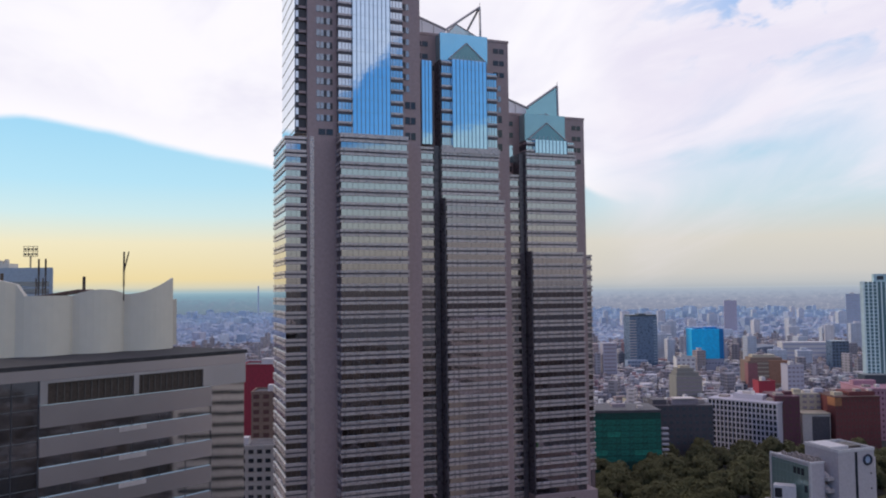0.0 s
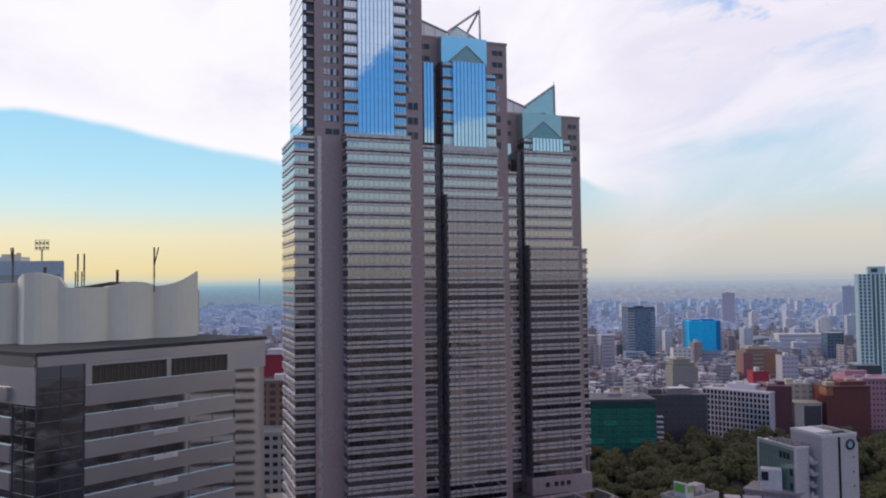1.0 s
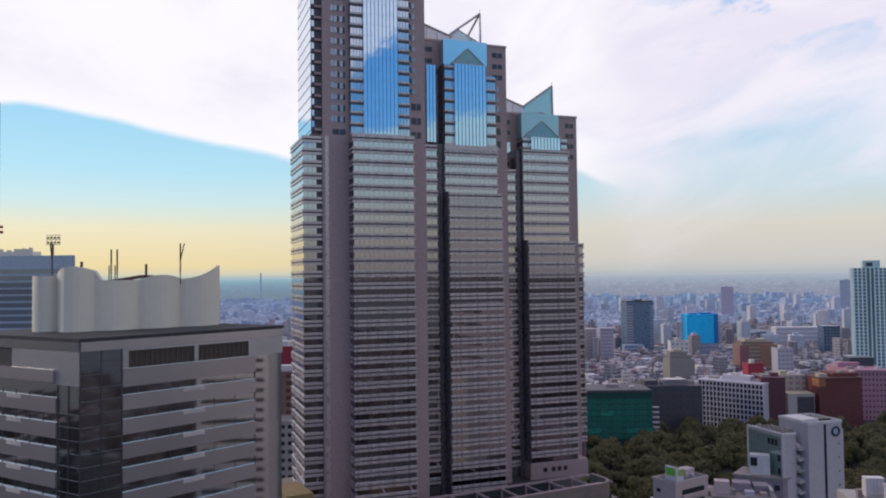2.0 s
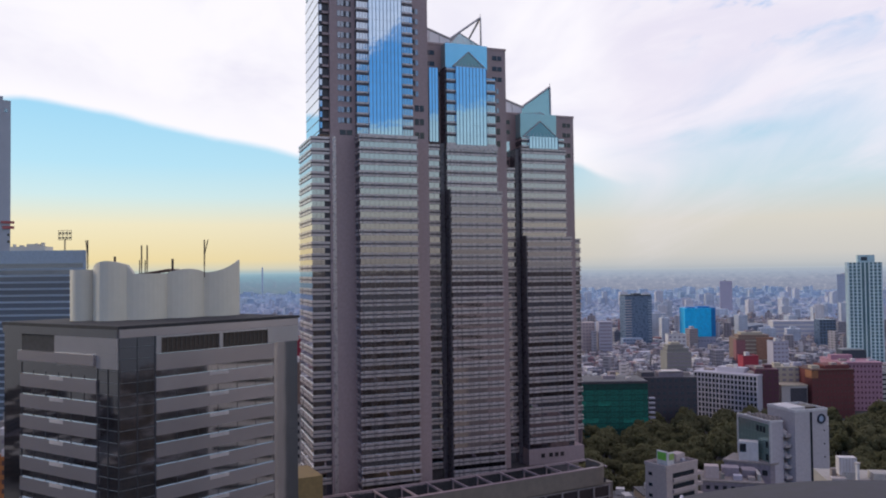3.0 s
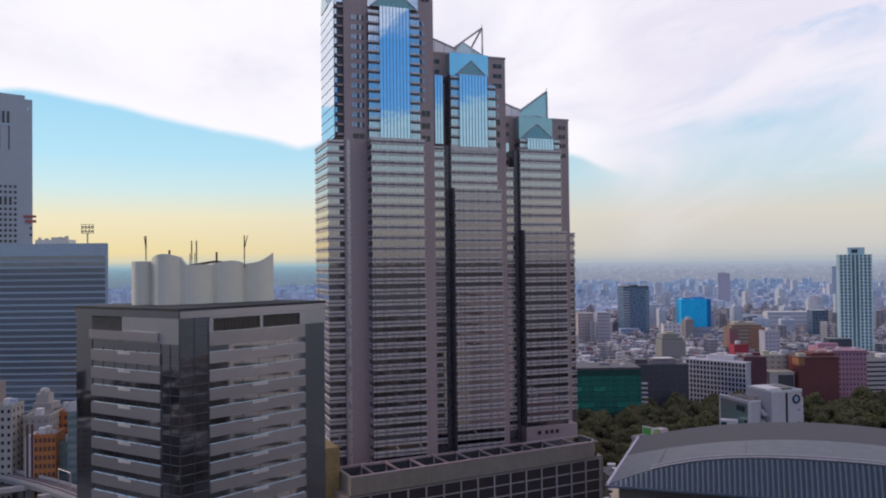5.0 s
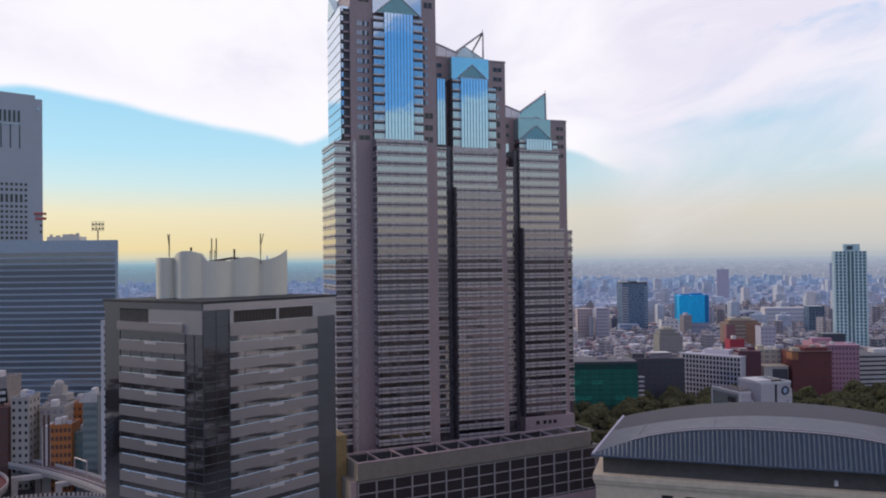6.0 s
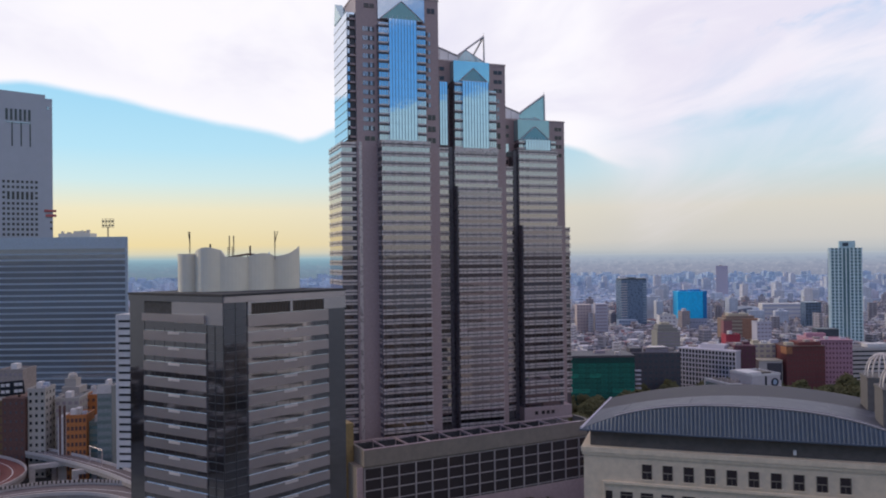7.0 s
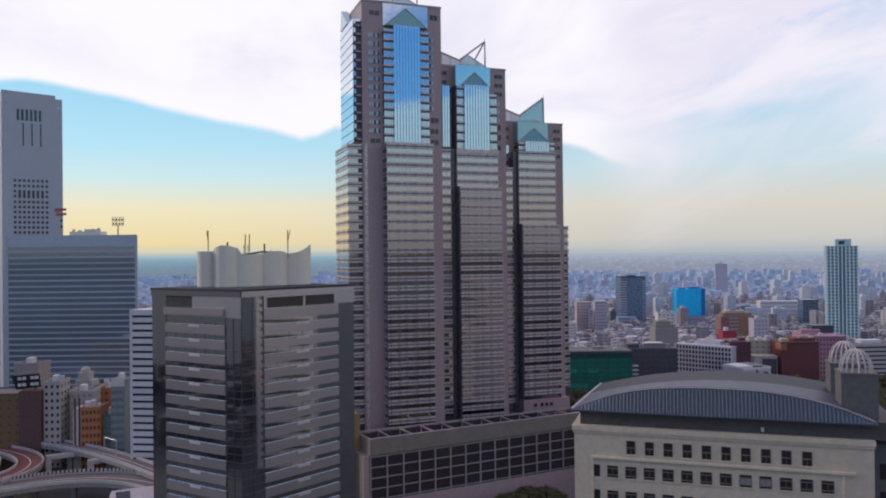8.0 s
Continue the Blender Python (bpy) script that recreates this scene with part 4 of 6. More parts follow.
WRAP_BLUE = material("bright_blue_sheeting", (0.0, 0.54, 1.0), 0.5, 0, 0.1, 8, 0.2)
TEAL = material("teal_concrete", (0.41, 0.55, 0.59), 0.6, 0, 0.08, 4, 0.15)
TEAL_PALE = material("pale_teal_pilaster", (0.62, 0.74, 0.76), 0.6, 0, 0.05, 4, 0.1)
GLASS_TEAL = coated_glass("teal_balcony_glass", (0.17, 0.30, 0.34), 0.4, 0.12, 0.02)
SLATE = material("slate_panel", (0.055, 0.07, 0.09), 0.4, 0.2, 0.1, 4, 0.2)
GREEN_GREY = material("green_grey_panel", (0.16, 0.21, 0.21), 0.5)
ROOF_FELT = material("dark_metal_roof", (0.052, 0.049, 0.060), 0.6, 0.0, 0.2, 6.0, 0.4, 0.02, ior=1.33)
RED_BRIGHT = material("bright_red_panel", (0.36, 0.03, 0.055), 0.6, 0, 0.1, 4, 0.2)

# ---- the cream hall with the vaulted blue metal roof ----
def hall():
    ob = thing("hall_building", "cream rendered hall with a vaulted blue-grey metal roof", "building", 16.5, 31.0, 0.0, -17.2)
    w, d, eave = 45.0, 23.0, 80.0
    b = part("wall", boxes((0, w, 0, 1.2, 0, eave)), CREAM, ob)
    # unseen rear, coloured dark so the tower glass mirrors no cream
    part("rear_wall", boxes((0.05, w - 0.05, 1.2, d, 0, eave - 0.72)), REAR_WALL, ob)
    part("cornice", boxes((-0.35, w + 0.2, -0.35, d + 0.35, eave - 0.45, eave + 0.3), (-0.2, w + 0.1, -0.2, 0.0, eave - 0.9, eave - 0.47)), CREAM, ob)
    part("attic", boxes((0.9, w + 4, 1.0, d, eave + 0.3, eave + 3.0)), ATTIC, ob, "dark recessed attic storey")
    n, z0 = 56, eave + 2.9
    def front_rise(u):
        return 4.1 * (1.0 - min(1.0, abs((u - 22.5) / 22.95)) ** 2.6)
    def back_rise(u):
        return 3.6 * (1.0 - ((u - 24.0) / 25.2) ** 2)
    def edge(u, v):
        """Height of the vault: the swollen front line runs over into a plain arc at the back."""
        f = min(1.0, max(0.0, (v - 1.0) / 13.0))
        return z0 + front_rise(u) * (1 - f) + max(0.0, back_rise(u)) * f
    def lean(u):
        return 0.2 + front_rise(u) * 0.22
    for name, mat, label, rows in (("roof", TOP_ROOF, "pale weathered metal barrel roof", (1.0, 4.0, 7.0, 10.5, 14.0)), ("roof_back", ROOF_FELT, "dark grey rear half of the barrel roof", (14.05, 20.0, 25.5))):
        verts, faces = [], []
        for v in rows:
            for i in range(n + 1):
                u = -0.4 + 45.8 * i / n
                verts.append((u + 0.085 * v, lean(u) if v == 1.0 else v, edge(u, v)))
        for r in range(len(rows) - 1):
            for i in range(n):
                k = r * (n + 1) + i
                faces.append((k, k + 1, k + n + 2, k + n + 1))
        bm = bmesh.new()
        vs = [bm.verts.new(p) for p in verts]
        for f in faces:
            bm.faces.new([vs[i] for i in f])
        roof = part(name, bm, mat, ob, label)
        so = roof.modifiers.new("thick", "SOLIDIFY")
        so.thickness = 0.2
    part("roof_verge", bar(bmesh.new(), (-0.35, -0.1, z0 + 0.1), (1.75, 25.5, z0 + 0.25), 0.2, 6), LILAC, ob, "pale verge trim along the roof")
    bm = bmesh.new()
    k = 160
    rows = []
    for i in range(k + 1):
        u = -0.4 + 45.8 * i / k
        y = 0.2 if i % 2 else 0.0
        rows.append((bm.verts.new((u, -0.2 + y, z0 - 0.1)), bm.verts.new((u, lean(u) - 0.12 + y, z0 + max(0.0, front_rise(u) - 0.1)))))
    for i in range(k):
        bm.faces.new((rows[i][0], rows[i + 1][0], rows[i + 1][1], rows[i][1]))
    part("gable_cladding", bm, BLUE_ROOF, ob, "ribbed blue-grey metal gable cladding")
    for off, up_z, r, mat, name in ((0.05, 0.10, 0.13, STEEL, "flashing_rail"), (0.65, 0.10, 0.16, BAR_GREY, "gutter"), (1.25, 0.12, 0.07, STEEL, "snow_rail")):
        us = [4.6 + 40.4 * i / n for i in range(n + 1)]
        part(name, tube([(u + 0.03, lean(u) + off, z0 + up_z + front_rise(u)) for u in us], r, 5), mat, ob)
    for u in (5.2, 15.0, 24.8, 34.6):
        seam = bmesh.new()
        bar(seam, (u, lean(u) + 1.5, edge(u, 2.5) + 0.02), (u + 1.0, 14.0, edge(u, 14.0) + 0.02), 0.05, 4)
        part("roof_seam", seam, VERGE, ob)
    part("attic_vent", boxes((29.25, 29.65, 0.6, 0.98, eave + 0.7, eave + 1.35)), WHITE_WALL, ob, "small white vent box")
    part("eaves_trim", boxes((-0.5, 45.6, -0.45, -0.15, z0 - 0.16, z0 + 0.06)), BLUE_ROOF, ob)
    small_pane = mesh_of("window", boxes((-0.68, 0.68, -0.03, 0.3, 0, 2.2)), GLASS_PODIUM)
    small_rim = mesh_of("frame", boxes((-0.68, 0.68, -0.12, -0.04, 1.0, 1.14), (-0.74, -0.64, -0.1, -0.03, 0, 2.2), (0.64, 0.74, -0.1, -0.03, 0, 2.2), (-0.03, 0.03, -0.08, -0.04, 0, 1.0)), FRAME_BROWN)
    pane = mesh_of("window", boxes((-0.86, 0.86, -0.03, 0.3, 0, 1.95)), GLASS_PODIUM)
    rim = mesh_of("frame", boxes((-0.86, 0.86, -0.12, -0.04, 1.45, 1.57), (-0.86, 0.86, -0.12, -0.04, 0.34, 0.46), (-0.92, -0.82, -0.1, -0.03, 0, 1.95), (0.82, 0.92, -0.1, -0.03, 0, 1.95), (-0.03, 0.03, -0.08, -0.04, 0.46, 1.45)), FRAME_BROWN)
    narrow = mesh_of("window", boxes((-0.5, 0.5, -0.03, 0.3, 0, 1.95)), GLASS_PODIUM)
    blind = mesh_of("blind", boxes((-0.8, 0.8, -0.036, -0.03, 0.46, 1.45)), CONCRETE)
    sill = mesh_of("sill", boxes((-0.95, 0.95, -0.2, 0.0, -0.16, 0.0)), CREAM)
    rnd = random.Random(17)
    for i in range(10):
        ob_w = piece("window", small_pane, b, 9.25 + i * 2.942, 0, 75.93)
        piece("frame", small_rim, ob_w)
        piece("sill", sill, ob_w)
    for row in range(16):
        z = 71.93 - row * 4.12
        piece("window", narrow, b, 3.7, 0, z)
        for i in range(-1, 11):
            ob_w = piece("window", pane, b, 9.2 + i * 2.936, 0, z)
            piece("frame", rim, ob_w)
            if row < 2:
                piece("sill", sill, ob_w)
                if rnd.random() < 0.22:
                    piece("blind", blind, ob_w)
    part("string_course", boxes((2.8, 42.4, -0.35, 0.0, 75.0, 75.36), (2.8, 3.12, -0.3, 0.0, 0, 74.98), (40.6, 40.9, -0.2, 0.0, 0, 74.98)), CREAM, ob)
    # the wing's shade is put into its colour by the dark stone
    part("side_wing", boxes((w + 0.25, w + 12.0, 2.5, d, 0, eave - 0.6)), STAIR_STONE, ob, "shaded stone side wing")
    wing_win = mesh_of("window", boxes((-1.0, 1.0, -0.05, 0.2, 0, 2.4)), GLASS_PODIUM)
    for row in range(6):
        for i in range(3):
            piece("window", wing_win, ob, w + 2.2 + i * 3.0, 2.5, 74.0 - row * 4.3)
    for du, dv in ((43.7, 5.6), (43.9, 16.5)):
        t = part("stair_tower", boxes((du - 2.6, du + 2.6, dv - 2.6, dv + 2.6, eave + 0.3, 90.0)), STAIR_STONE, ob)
        bm = bmesh.new()
        for i in range(16):
            a = i * math.pi / 8
            pts = [Vector((du + 2.4 * math.cos(a) * math.cos(f * math.pi / 12), dv + 2.4 * math.sin(a) * math.cos(f * math.pi / 12), 90.0 + 3.5 * math.sin(f * math.pi / 12))) for f in range(7)]
            for p, q in zip(pts, pts[1:]):
                bar(bm, p, q, 0.12, 5)
        part("birdcage_dome", bm, PALE_PANEL, t, "open birdcage dome of pale ribs")
        part("tower_rim", boxes((du - 2.7, du + 2.7, dv - 2.7, dv + 2.7, 89.7, 90.05)), STAIR_STONE, t)


hall()

# ---- houses and offices farther off ----
def office(name, label, x, y, rz, w, d, h, wall, cols=0, rows=0, glass=GLASS_DARK, ww=0.6, wh=0.55, side=0, parapet=True, z0=0.0, category="building", right=0):
    """A plain block with punched windows on its front (and side), parapet and roof boxes."""
    ob = thing(name, label, category, x, y, z0, rz)
    b = part("wall", boxes((0, w, 0, d, 0, h)), wall, ob)
    if parapet:
        part("parapet", boxes((-0.2, w + 0.2, -0.2, 0.3, h, h + 0.9), (-0.2, w + 0.2, d - 0.3, d + 0.2, h, h + 0.9), (-0.2, 0.3, 0.32, d - 0.32, h, h + 0.9), (w - 0.3, w + 0.2, 0.32, d - 0.32, h, h + 0.9)), wall, ob)
        part("roof", boxes((0.3, w - 0.3, 0.3, d - 0.3, h, h + 0.15)), ROOF_GREY, ob)
        part("roof_hut", boxes((w * 0.3, w * 0.55, d * 0.35, d * 0.7, h + 0.15, h + 3.2)), WHITE_WALL, ob)
    if cols:
        cw, ch = w / cols, h / rows
        me = mesh_of("window", boxes((-cw * ww / 2, cw * ww / 2, -0.12, 0.1, 0, ch * wh)), glass)
        for i in range(cols):
            for k in range(rows):
                piece("window", me, b, (i + 0.5) * cw, 0, (k + 0.28) * ch)
        for i in range(side):
            for k in range(rows):
                piece("window", me, b, 0, (i + 0.5) * d / side, (k + 0.28) * ch, -math.pi / 2)
        for i in range(right):
            for k in range(rows):
                piece("window", me, b, w, (i + 0.5) * d / right, (k + 0.28) * ch, math.pi / 2)
    return ob



def clutter(ob, rows):
    """Small plant boxes on a roof: x, y, z, width, depth, height, material."""
    for x, y, z, w, d, h, mat in rows:
        part("roof_box", boxes((x, x + w, y, y + d, z, z + h)), mat, ob)


# building wrapped in net sheets, an open stair at its end
net = thing("scaffolded_building", "building wrapped in green scaffold netting", "building", 72, 464, 0, 1)
part("wall", boxes((0, 56, 0.4, 28, 0, 36.4)), DIM, net)
rnd_net = random.Random(8)
sheets = [mesh_of("net_sheet", boxes((0.02, 7.96, -0.2, 0.3, 0.02, 3.55)), m) for m in (NET_GREEN, NET_LIGHT, NET_DARK, NET_GREEN)]
for k in range(10):
    for i in range(7):
        light = sheets[1] if k in (3, 6) and rnd_net.random() < 0.75 else sheets[2 if k > 8 or k < 2 else rnd_net.choice((0, 0, 3))]
        piece("net_sheet", light, net, i * 8, rnd_net.uniform(-0.12, 0.06), k * 3.58)
fold = mesh_of("net_fold", boxes((0.0, 56.0, -0.5, -0.2, -0.12, 0.12)), NET_DARK)
for k in range(1, 10):
    piece("net_fold", fold, net, 0, 0, k * 3.58)
part("roof_edge", boxes((-0.3, 56.3, -0.5, 28.3, 35.9, 37.2)), DIM, net)
part("roof", boxes((0.5, 55.5, 0.5, 28, 37.2, 37.4)), ROOF_GREY, net)
clutter(net, [(6, 8, 37.4, 5, 4, 2.2, CONCRETE), (30, 12, 37.4, 8, 5, 1.8, MAUVE_BROWN), (44, 6, 37.4, 3, 3, 1.6, PALE_PANEL)])
tread = mesh_of("stair_flight", boxes((56.6, 60.5, -0.5, 2.4, 0, 0.9)), LILAC)
for k in range(9):
    piece("stair_flight", tread, net, z=1.0 + k * 3.1)
part("stair_post", boxes((56.5, 56.8, 2.5, 2.8, 0, 28)), LILAC, net)
dk = office("office_building", "dark mauve tiled office block with pale roof rooms", 134, 500, 0, 37, 28, 34.5, DIM, 9, 8, SLATE, 0.5, 0.4, parapet=False)
clutter(dk, [(0, 5, 34.5, 9, 12, 3.0, DIM), (12, 4, 34.5, 17, 10, 3.4, MAUVE_BROWN), (14, 3, 37.9, 13, 9, 0.5, PALE_PANEL), (31, 10, 34.5, 4, 4, 2.0, CONCRETE)])
wg = office("office_building", "white gridded office block with deep upright windows", 182, 541, -42, 46, 26, 32.6, LILAC, 17, 9, GLASS_DARK, 0.60, 0.66, parapet=False)
part("cornice", boxes((-0.4, 46.4, -0.6, 26.2, 32.6, 33.6)), LILAC, wg)
gfin = mesh_of("pilaster", boxes((-0.35, 0.35, -0.55, 0.0, 0, 32.5)), LILAC)
for i in range(18):
    piece("pilaster", gfin, wg, i * 46 / 17)
clutter(wg, [(14, 8, 33.6, 20, 10, 3.2, LILAC), (20, 10, 36.8, 5, 4, 1.6, PALE_PANEL), (36, 9, 33.6, 6, 7, 1.6, CONCRETE), (4, 8, 33.6, 6, 6, 1.2, CONCRETE), (26, 9, 36.8, 2, 2, 2.4, WHITE_WALL)])
mr = office("office_building", "dark maroon tiled office block", 218, 518, -6, 16, 26, 37, MAROON, 4, 9, BROWN, 0.4, 0.4, parapet=False)
clutter(mr, [(2, 4, 37, 5, 6, 1.4, CONCRETE), (9, 8, 37, 5, 5, 2.2, MAROON)])
by = office("apartment_building", "beige apartment block with balconies", 243, 545, -3, 24, 18, 35, BEIGE, 5, 9, MAUVE_BROWN, 0.6, 0.45, parapet=False)
clutter(by, [(1, 3, 35, 5, 5, 2.6, BEIGE), (9, 4, 35, 4, 4, 1.8, WHITE_WALL), (16, 5, 35, 6, 4, 2.8, LILAC)])
bd = office("office_building", "low pale block with a dark blank front", 241.5, 530, -3, 18.5, 14, 23, PALE_PANEL, parapet=False)
part("front_panel", boxes((6.5, 18.0, -0.25, 0.1, 0, 21.6)), DIM, bd)
part("roof_slab", boxes((-0.3, 18.8, -0.5, 14.2, 23, 23.8)), BEIGE, bd)
red = office("office_building", "red brick office block with flat roof and orange-lit corner", 262, 526, 3, 31, 28, 34.5, RED, 12, 8, BROWN, 0.35, 0.4, parapet=False)
# orange light on the corner, put on as a coloured sheet
part("corner_panel", boxes((-0.3, 4.5, -0.3, 0.0, 29.0, 34.4), (-0.3, -0.02, 0.02, 9, 29, 34.4)), ORANGE_GLOW, red, "orange glow painted on the upper corner")
part("roof_edge", boxes((-0.4, 31.4, -0.6, 28.2, 34.5, 35.1)), BROWN, red)
clutter(red, [(12, 4, 35.1, 18, 16, 2.6, RED), (3, 6, 35.1, 6, 5, 2.2, BEIGE), (18, 6, 37.7, 4, 4, 1.4, CONCRETE), (28, 8, 37.7, 3, 3, 1.0, PALE_PANEL)])
pk = office("apartment_building", "pink tiled block with small windows and a black roof room", 298, 556, -5, 30, 40, 35.5, PINK, 11, 9, MAROON, 0.42, 0.4, parapet=False)
part("roof_edge", boxes((-0.4, 30.4, -0.6, 40.2, 35.5, 36.6)), PINK, pk)
clutter(pk, [(12, 26, 36.6, 18, 12, 6.5, SLATE), (0, 18, 36.6, 16, 6, 3.6, PINK), (2, 6, 36.6, 5, 4, 1.6, CONCRETE), (10, 5, 36.6, 3, 3, 2.0, WHITE_WALL), (24, 8, 36.6, 4, 4, 1.2, LILAC)])
office("office_building", "long pale grey low block with ribbon windows", 336, 575, 4, 74, 26, 26, PALE_PANEL, 1, 7, GLASS_DARK, 0.95, 0.35)
gt = office("apartment_tower", "tall teal apartment tower with pale gridded balconies", 430, 796, -22, 32, 24, 113, GLASS_TEAL, category="tower", parapet=False)
part("lift_house", boxes((10, 26, 6, 20, 113, 121)), TEAL, gt)
part("lift_house_window", boxes((13, 19, 5.8, 6.1, 115, 119)), SLATE, gt)
tpost = mesh_of("pilaster", boxes((-0.6, 0.6, -0.7, 0.1, 0, 113.4)), TEAL_PALE)
tbay = mesh_of("balcony_front", boxes((-1.4, 1.4, -0.3, 0.1, 0, 1.2)), TEAL)
for i in range(9):
    piece("pilaster", tpost, gt, 0.4 + i * 3.9)
    piece("pilaster", tpost, gt, 0, 0.9 + i * 3.0, 0, -math.pi / 2)
for i in (0, 1, 2, 5, 6, 7):
    for k in range(30):
        piece("balcony_front", tbay, gt, 2.35 + i * 3.9, 0, 3 + k * 3.68)
slate = office("office_tower", "slate blue office tower with pale side bands", 238.5, 1000, 4, 36, 26, 72.5, SLATE_BLUE, category="tower", parapet=False)
sb = mesh_of("side_band", boxes((0, 8.5, -0.3, 0.1, 0, 1.1)), PALE_PANEL)
sb2 = mesh_of("side_band", boxes((31.0, 36.2, -0.3, 0.1, 0, 1.0)), BLUE_PANEL)
for k in range(16):
    piece("side_band", sb, slate, 0, 0, 14 + k * 3.5)
    piece("side_band", sb2, slate, 0, 0, 14 + k * 3.5)
part("crown", boxes((0.6, 35.4, 0.6, 25.4, 72.5, 74.5), (13, 23, 6, 18, 74.5, 76.0)), SLATE, slate)
office("office_building", "low pale blue office block beside the slate tower", 231, 984, 3, 26, 12, 18, HAZE_BLUE, 6, 4, SLATE_BLUE, 0.7, 0.4, parapet=False)
wrap = office("wrapped_building", "building wrapped in bright blue sheeting", 309, 972, -4, 38, 28, 56, HAZE_GREY, 10, 5, SLATE, 0.5, 0.10, parapet=False)
part("sheeting", prism([(-0.5, -0.5), (11, -1.6), (13.5, -1.0), (33, -0.5), (33, 28.5), (-0.5, 28.5)], 20.5, 57.0), WRAP_BLUE, wrap)
# side shade painted in with a darker copy of the sheeting blue
part("side_sheeting", boxes((33.05, 38.5, -0.3, 28, 20.5, 57.6)), SHEET_BLUE, wrap, "shaded dark blue sheeting")
part("roof_scaffold", boxes((4, 14, 4, 14, 57, 58.6), (18, 32, 6, 20, 57, 59.2)), SHEET_BLUE, wrap)
oc = office("office_building", "ochre and orange banded office block with a stepped top", 300, 772, -4, 39, 26, 36, OCHRE, 1, 9, BEIGE, 0.98, 0.22, parapet=False)
part("orange_wing", boxes((20, 38.8, -0.3, 10, 14, 36.4)), material("dull_orange_tile", (0.34, 0.17, 0.11), 0.7, 0, 0.12, 4, 0.3), oc)
part("red_wing", boxes((-0.3, 9, -0.3, 10, 6, 34)), material("dull_red_tile", (0.30, 0.12, 0.13), 0.7, 0, 0.12, 4, 0.3), oc)
clutter(oc, [(3, 3, 36, 31, 16, 3.2, OCHRE), (6, 5, 39.2, 22, 12, 2.6, BEIGE), (12, 8, 41.8, 6, 5, 1.6, MAUVE_BROWN)])
lb = office("apartment_building", "beige stepped apartment block with ribbon balconies", 205, 692, 0, 23, 22, 31, OLIVE, 1, 9, MAUVE_BROWN, 0.94, 0.3, parapet=False)
clutter(lb, [(1, 2, 31, 20, 16, 3.4, OLIVE), (2, 4, 34.4, 15, 12, 3.2, OLIVE), (5, 5, 37.6, 9, 7, 2.2, BEIGE)])
office("office_building", "white block with small roof rooms", 226, 760, -4, 18, 14, 41, WHITE_WALL, 4, 10, MAUVE_BROWN, 0.5, 0.4)
office("rooftop_block", "bright red panelled block", 241, 600, 0, 12.5, 12, 36.5, RED_BRIGHT)
office("apartment_building", "white apartment block with ribbon windows", 183, 900, 0, 16, 16, 46, LILAC, 1, 11, MAUVE_BROWN, 0.85, 0.4, parapet=False)
office("apartment_building", "mauve brown apartment block", 163, 920, 0, 19, 16, 44, PINK_CREAM, 5, 11, MAUVE_BROWN, 0.6, 0.45, parapet=False)
office("apartment_building", "white apartment block with narrow balconies", 316, 720, 0, 15, 14, 36.5, LILAC, 4, 9, MAUVE_BROWN, 0.6, 0.4)
gh = thing("sports_hall", "broad grey hall with a shallow arched roof", "building", 432, 1100, 0, -6)
part("wall", boxes((0, 58, 0, 50, 0, 16)), HAZE_GREY, gh)
part("roof", prism([(-1, -1), (59, -1), (59, 51), (-1, 51)], 16, 17), SLATE_BLUE, gh)
bm = bmesh.new()
ring_a = [(bm.verts.new((29 - 29 * math.cos(i * math.pi / 16), 0, 17 + 8 * math.sin(i * math.pi / 16))), bm.verts.new((29 - 29 * math.cos(i * math.pi / 16), 50, 17 + 8 * math.sin(i * math.pi / 16)))) for i in range(17)]
for p, q in zip(ring_a, ring_a[1:]):
    bm.faces.new((p[0], q[0], q[1], p[1]))
bm.faces.new([p[0] for p in ring_a][::-1]), bm.faces.new([p[1] for p in ring_a])
part("arched_roof", bm, material("blue_grey_sheet_roof", (0.16, 0.19, 0.25), 0.6, 0.1, 0.08, 8, 0.2), gh)
office("office_building", "long white low block", 455, 1050, -3, 66, 18, 34, WHITE_WALL, 1, 6, HAZE_GREY, 0.96, 0.4, parapet=False)
office("office_building", "dark blue-grey block among houses", 472, 950, -4, 20, 18, 42, SLATE_BLUE, 5, 11, SLATE, 0.6, 0.5, parapet=False)

# white office with a round sign, its glazed wing and the low annex in front
ring_house = thing("office_building", "white tiled office block with a round sign and glazed wing", "building", 135.3, 271.0, 0.0, 17.0)
rb = part("wall", boxes((0, 15.6, 0, 15.5, 0, 52.2)), PINK_WHITE, ring_house)
part("parapet", boxes((-0.15, 15.75, -0.15, 0.35, 52.2, 53.2), (-0.15, 0.35, 0.37, 15.2, 52.2, 53.2), (15.25, 15.75, 0.37, 15.2, 52.2, 53.2), (-0.15, 15.75, 15.22, 15.65, 52.2, 53.2)), WHITE_WALL, ring_house)
part("roof", boxes((0.37, 15.2, 0.37, 15.2, 52.2, 52.4)), ROOF_GREY, ring_house)
part("roof_deck", boxes((0.6, 8.5, 4.0, 14.8, 52.4, 53.4)), WHITE_WALL, ring_house, "raised pale roof deck")
part("roof_louvre", boxes((9.2, 14.8, 5.0, 12.0, 52.4, 53.0)), DARK_STEEL, ring_house)
part("dark_strip", boxes((7.2, 8.2, -0.12, 0.1, 2, 52.0)), GLASS_DARK, rb)
part("side_fin", boxes((15.8, 17.2, 1.0, 14.0, 0, 49.5)), PINK_WHITE, ring_house)
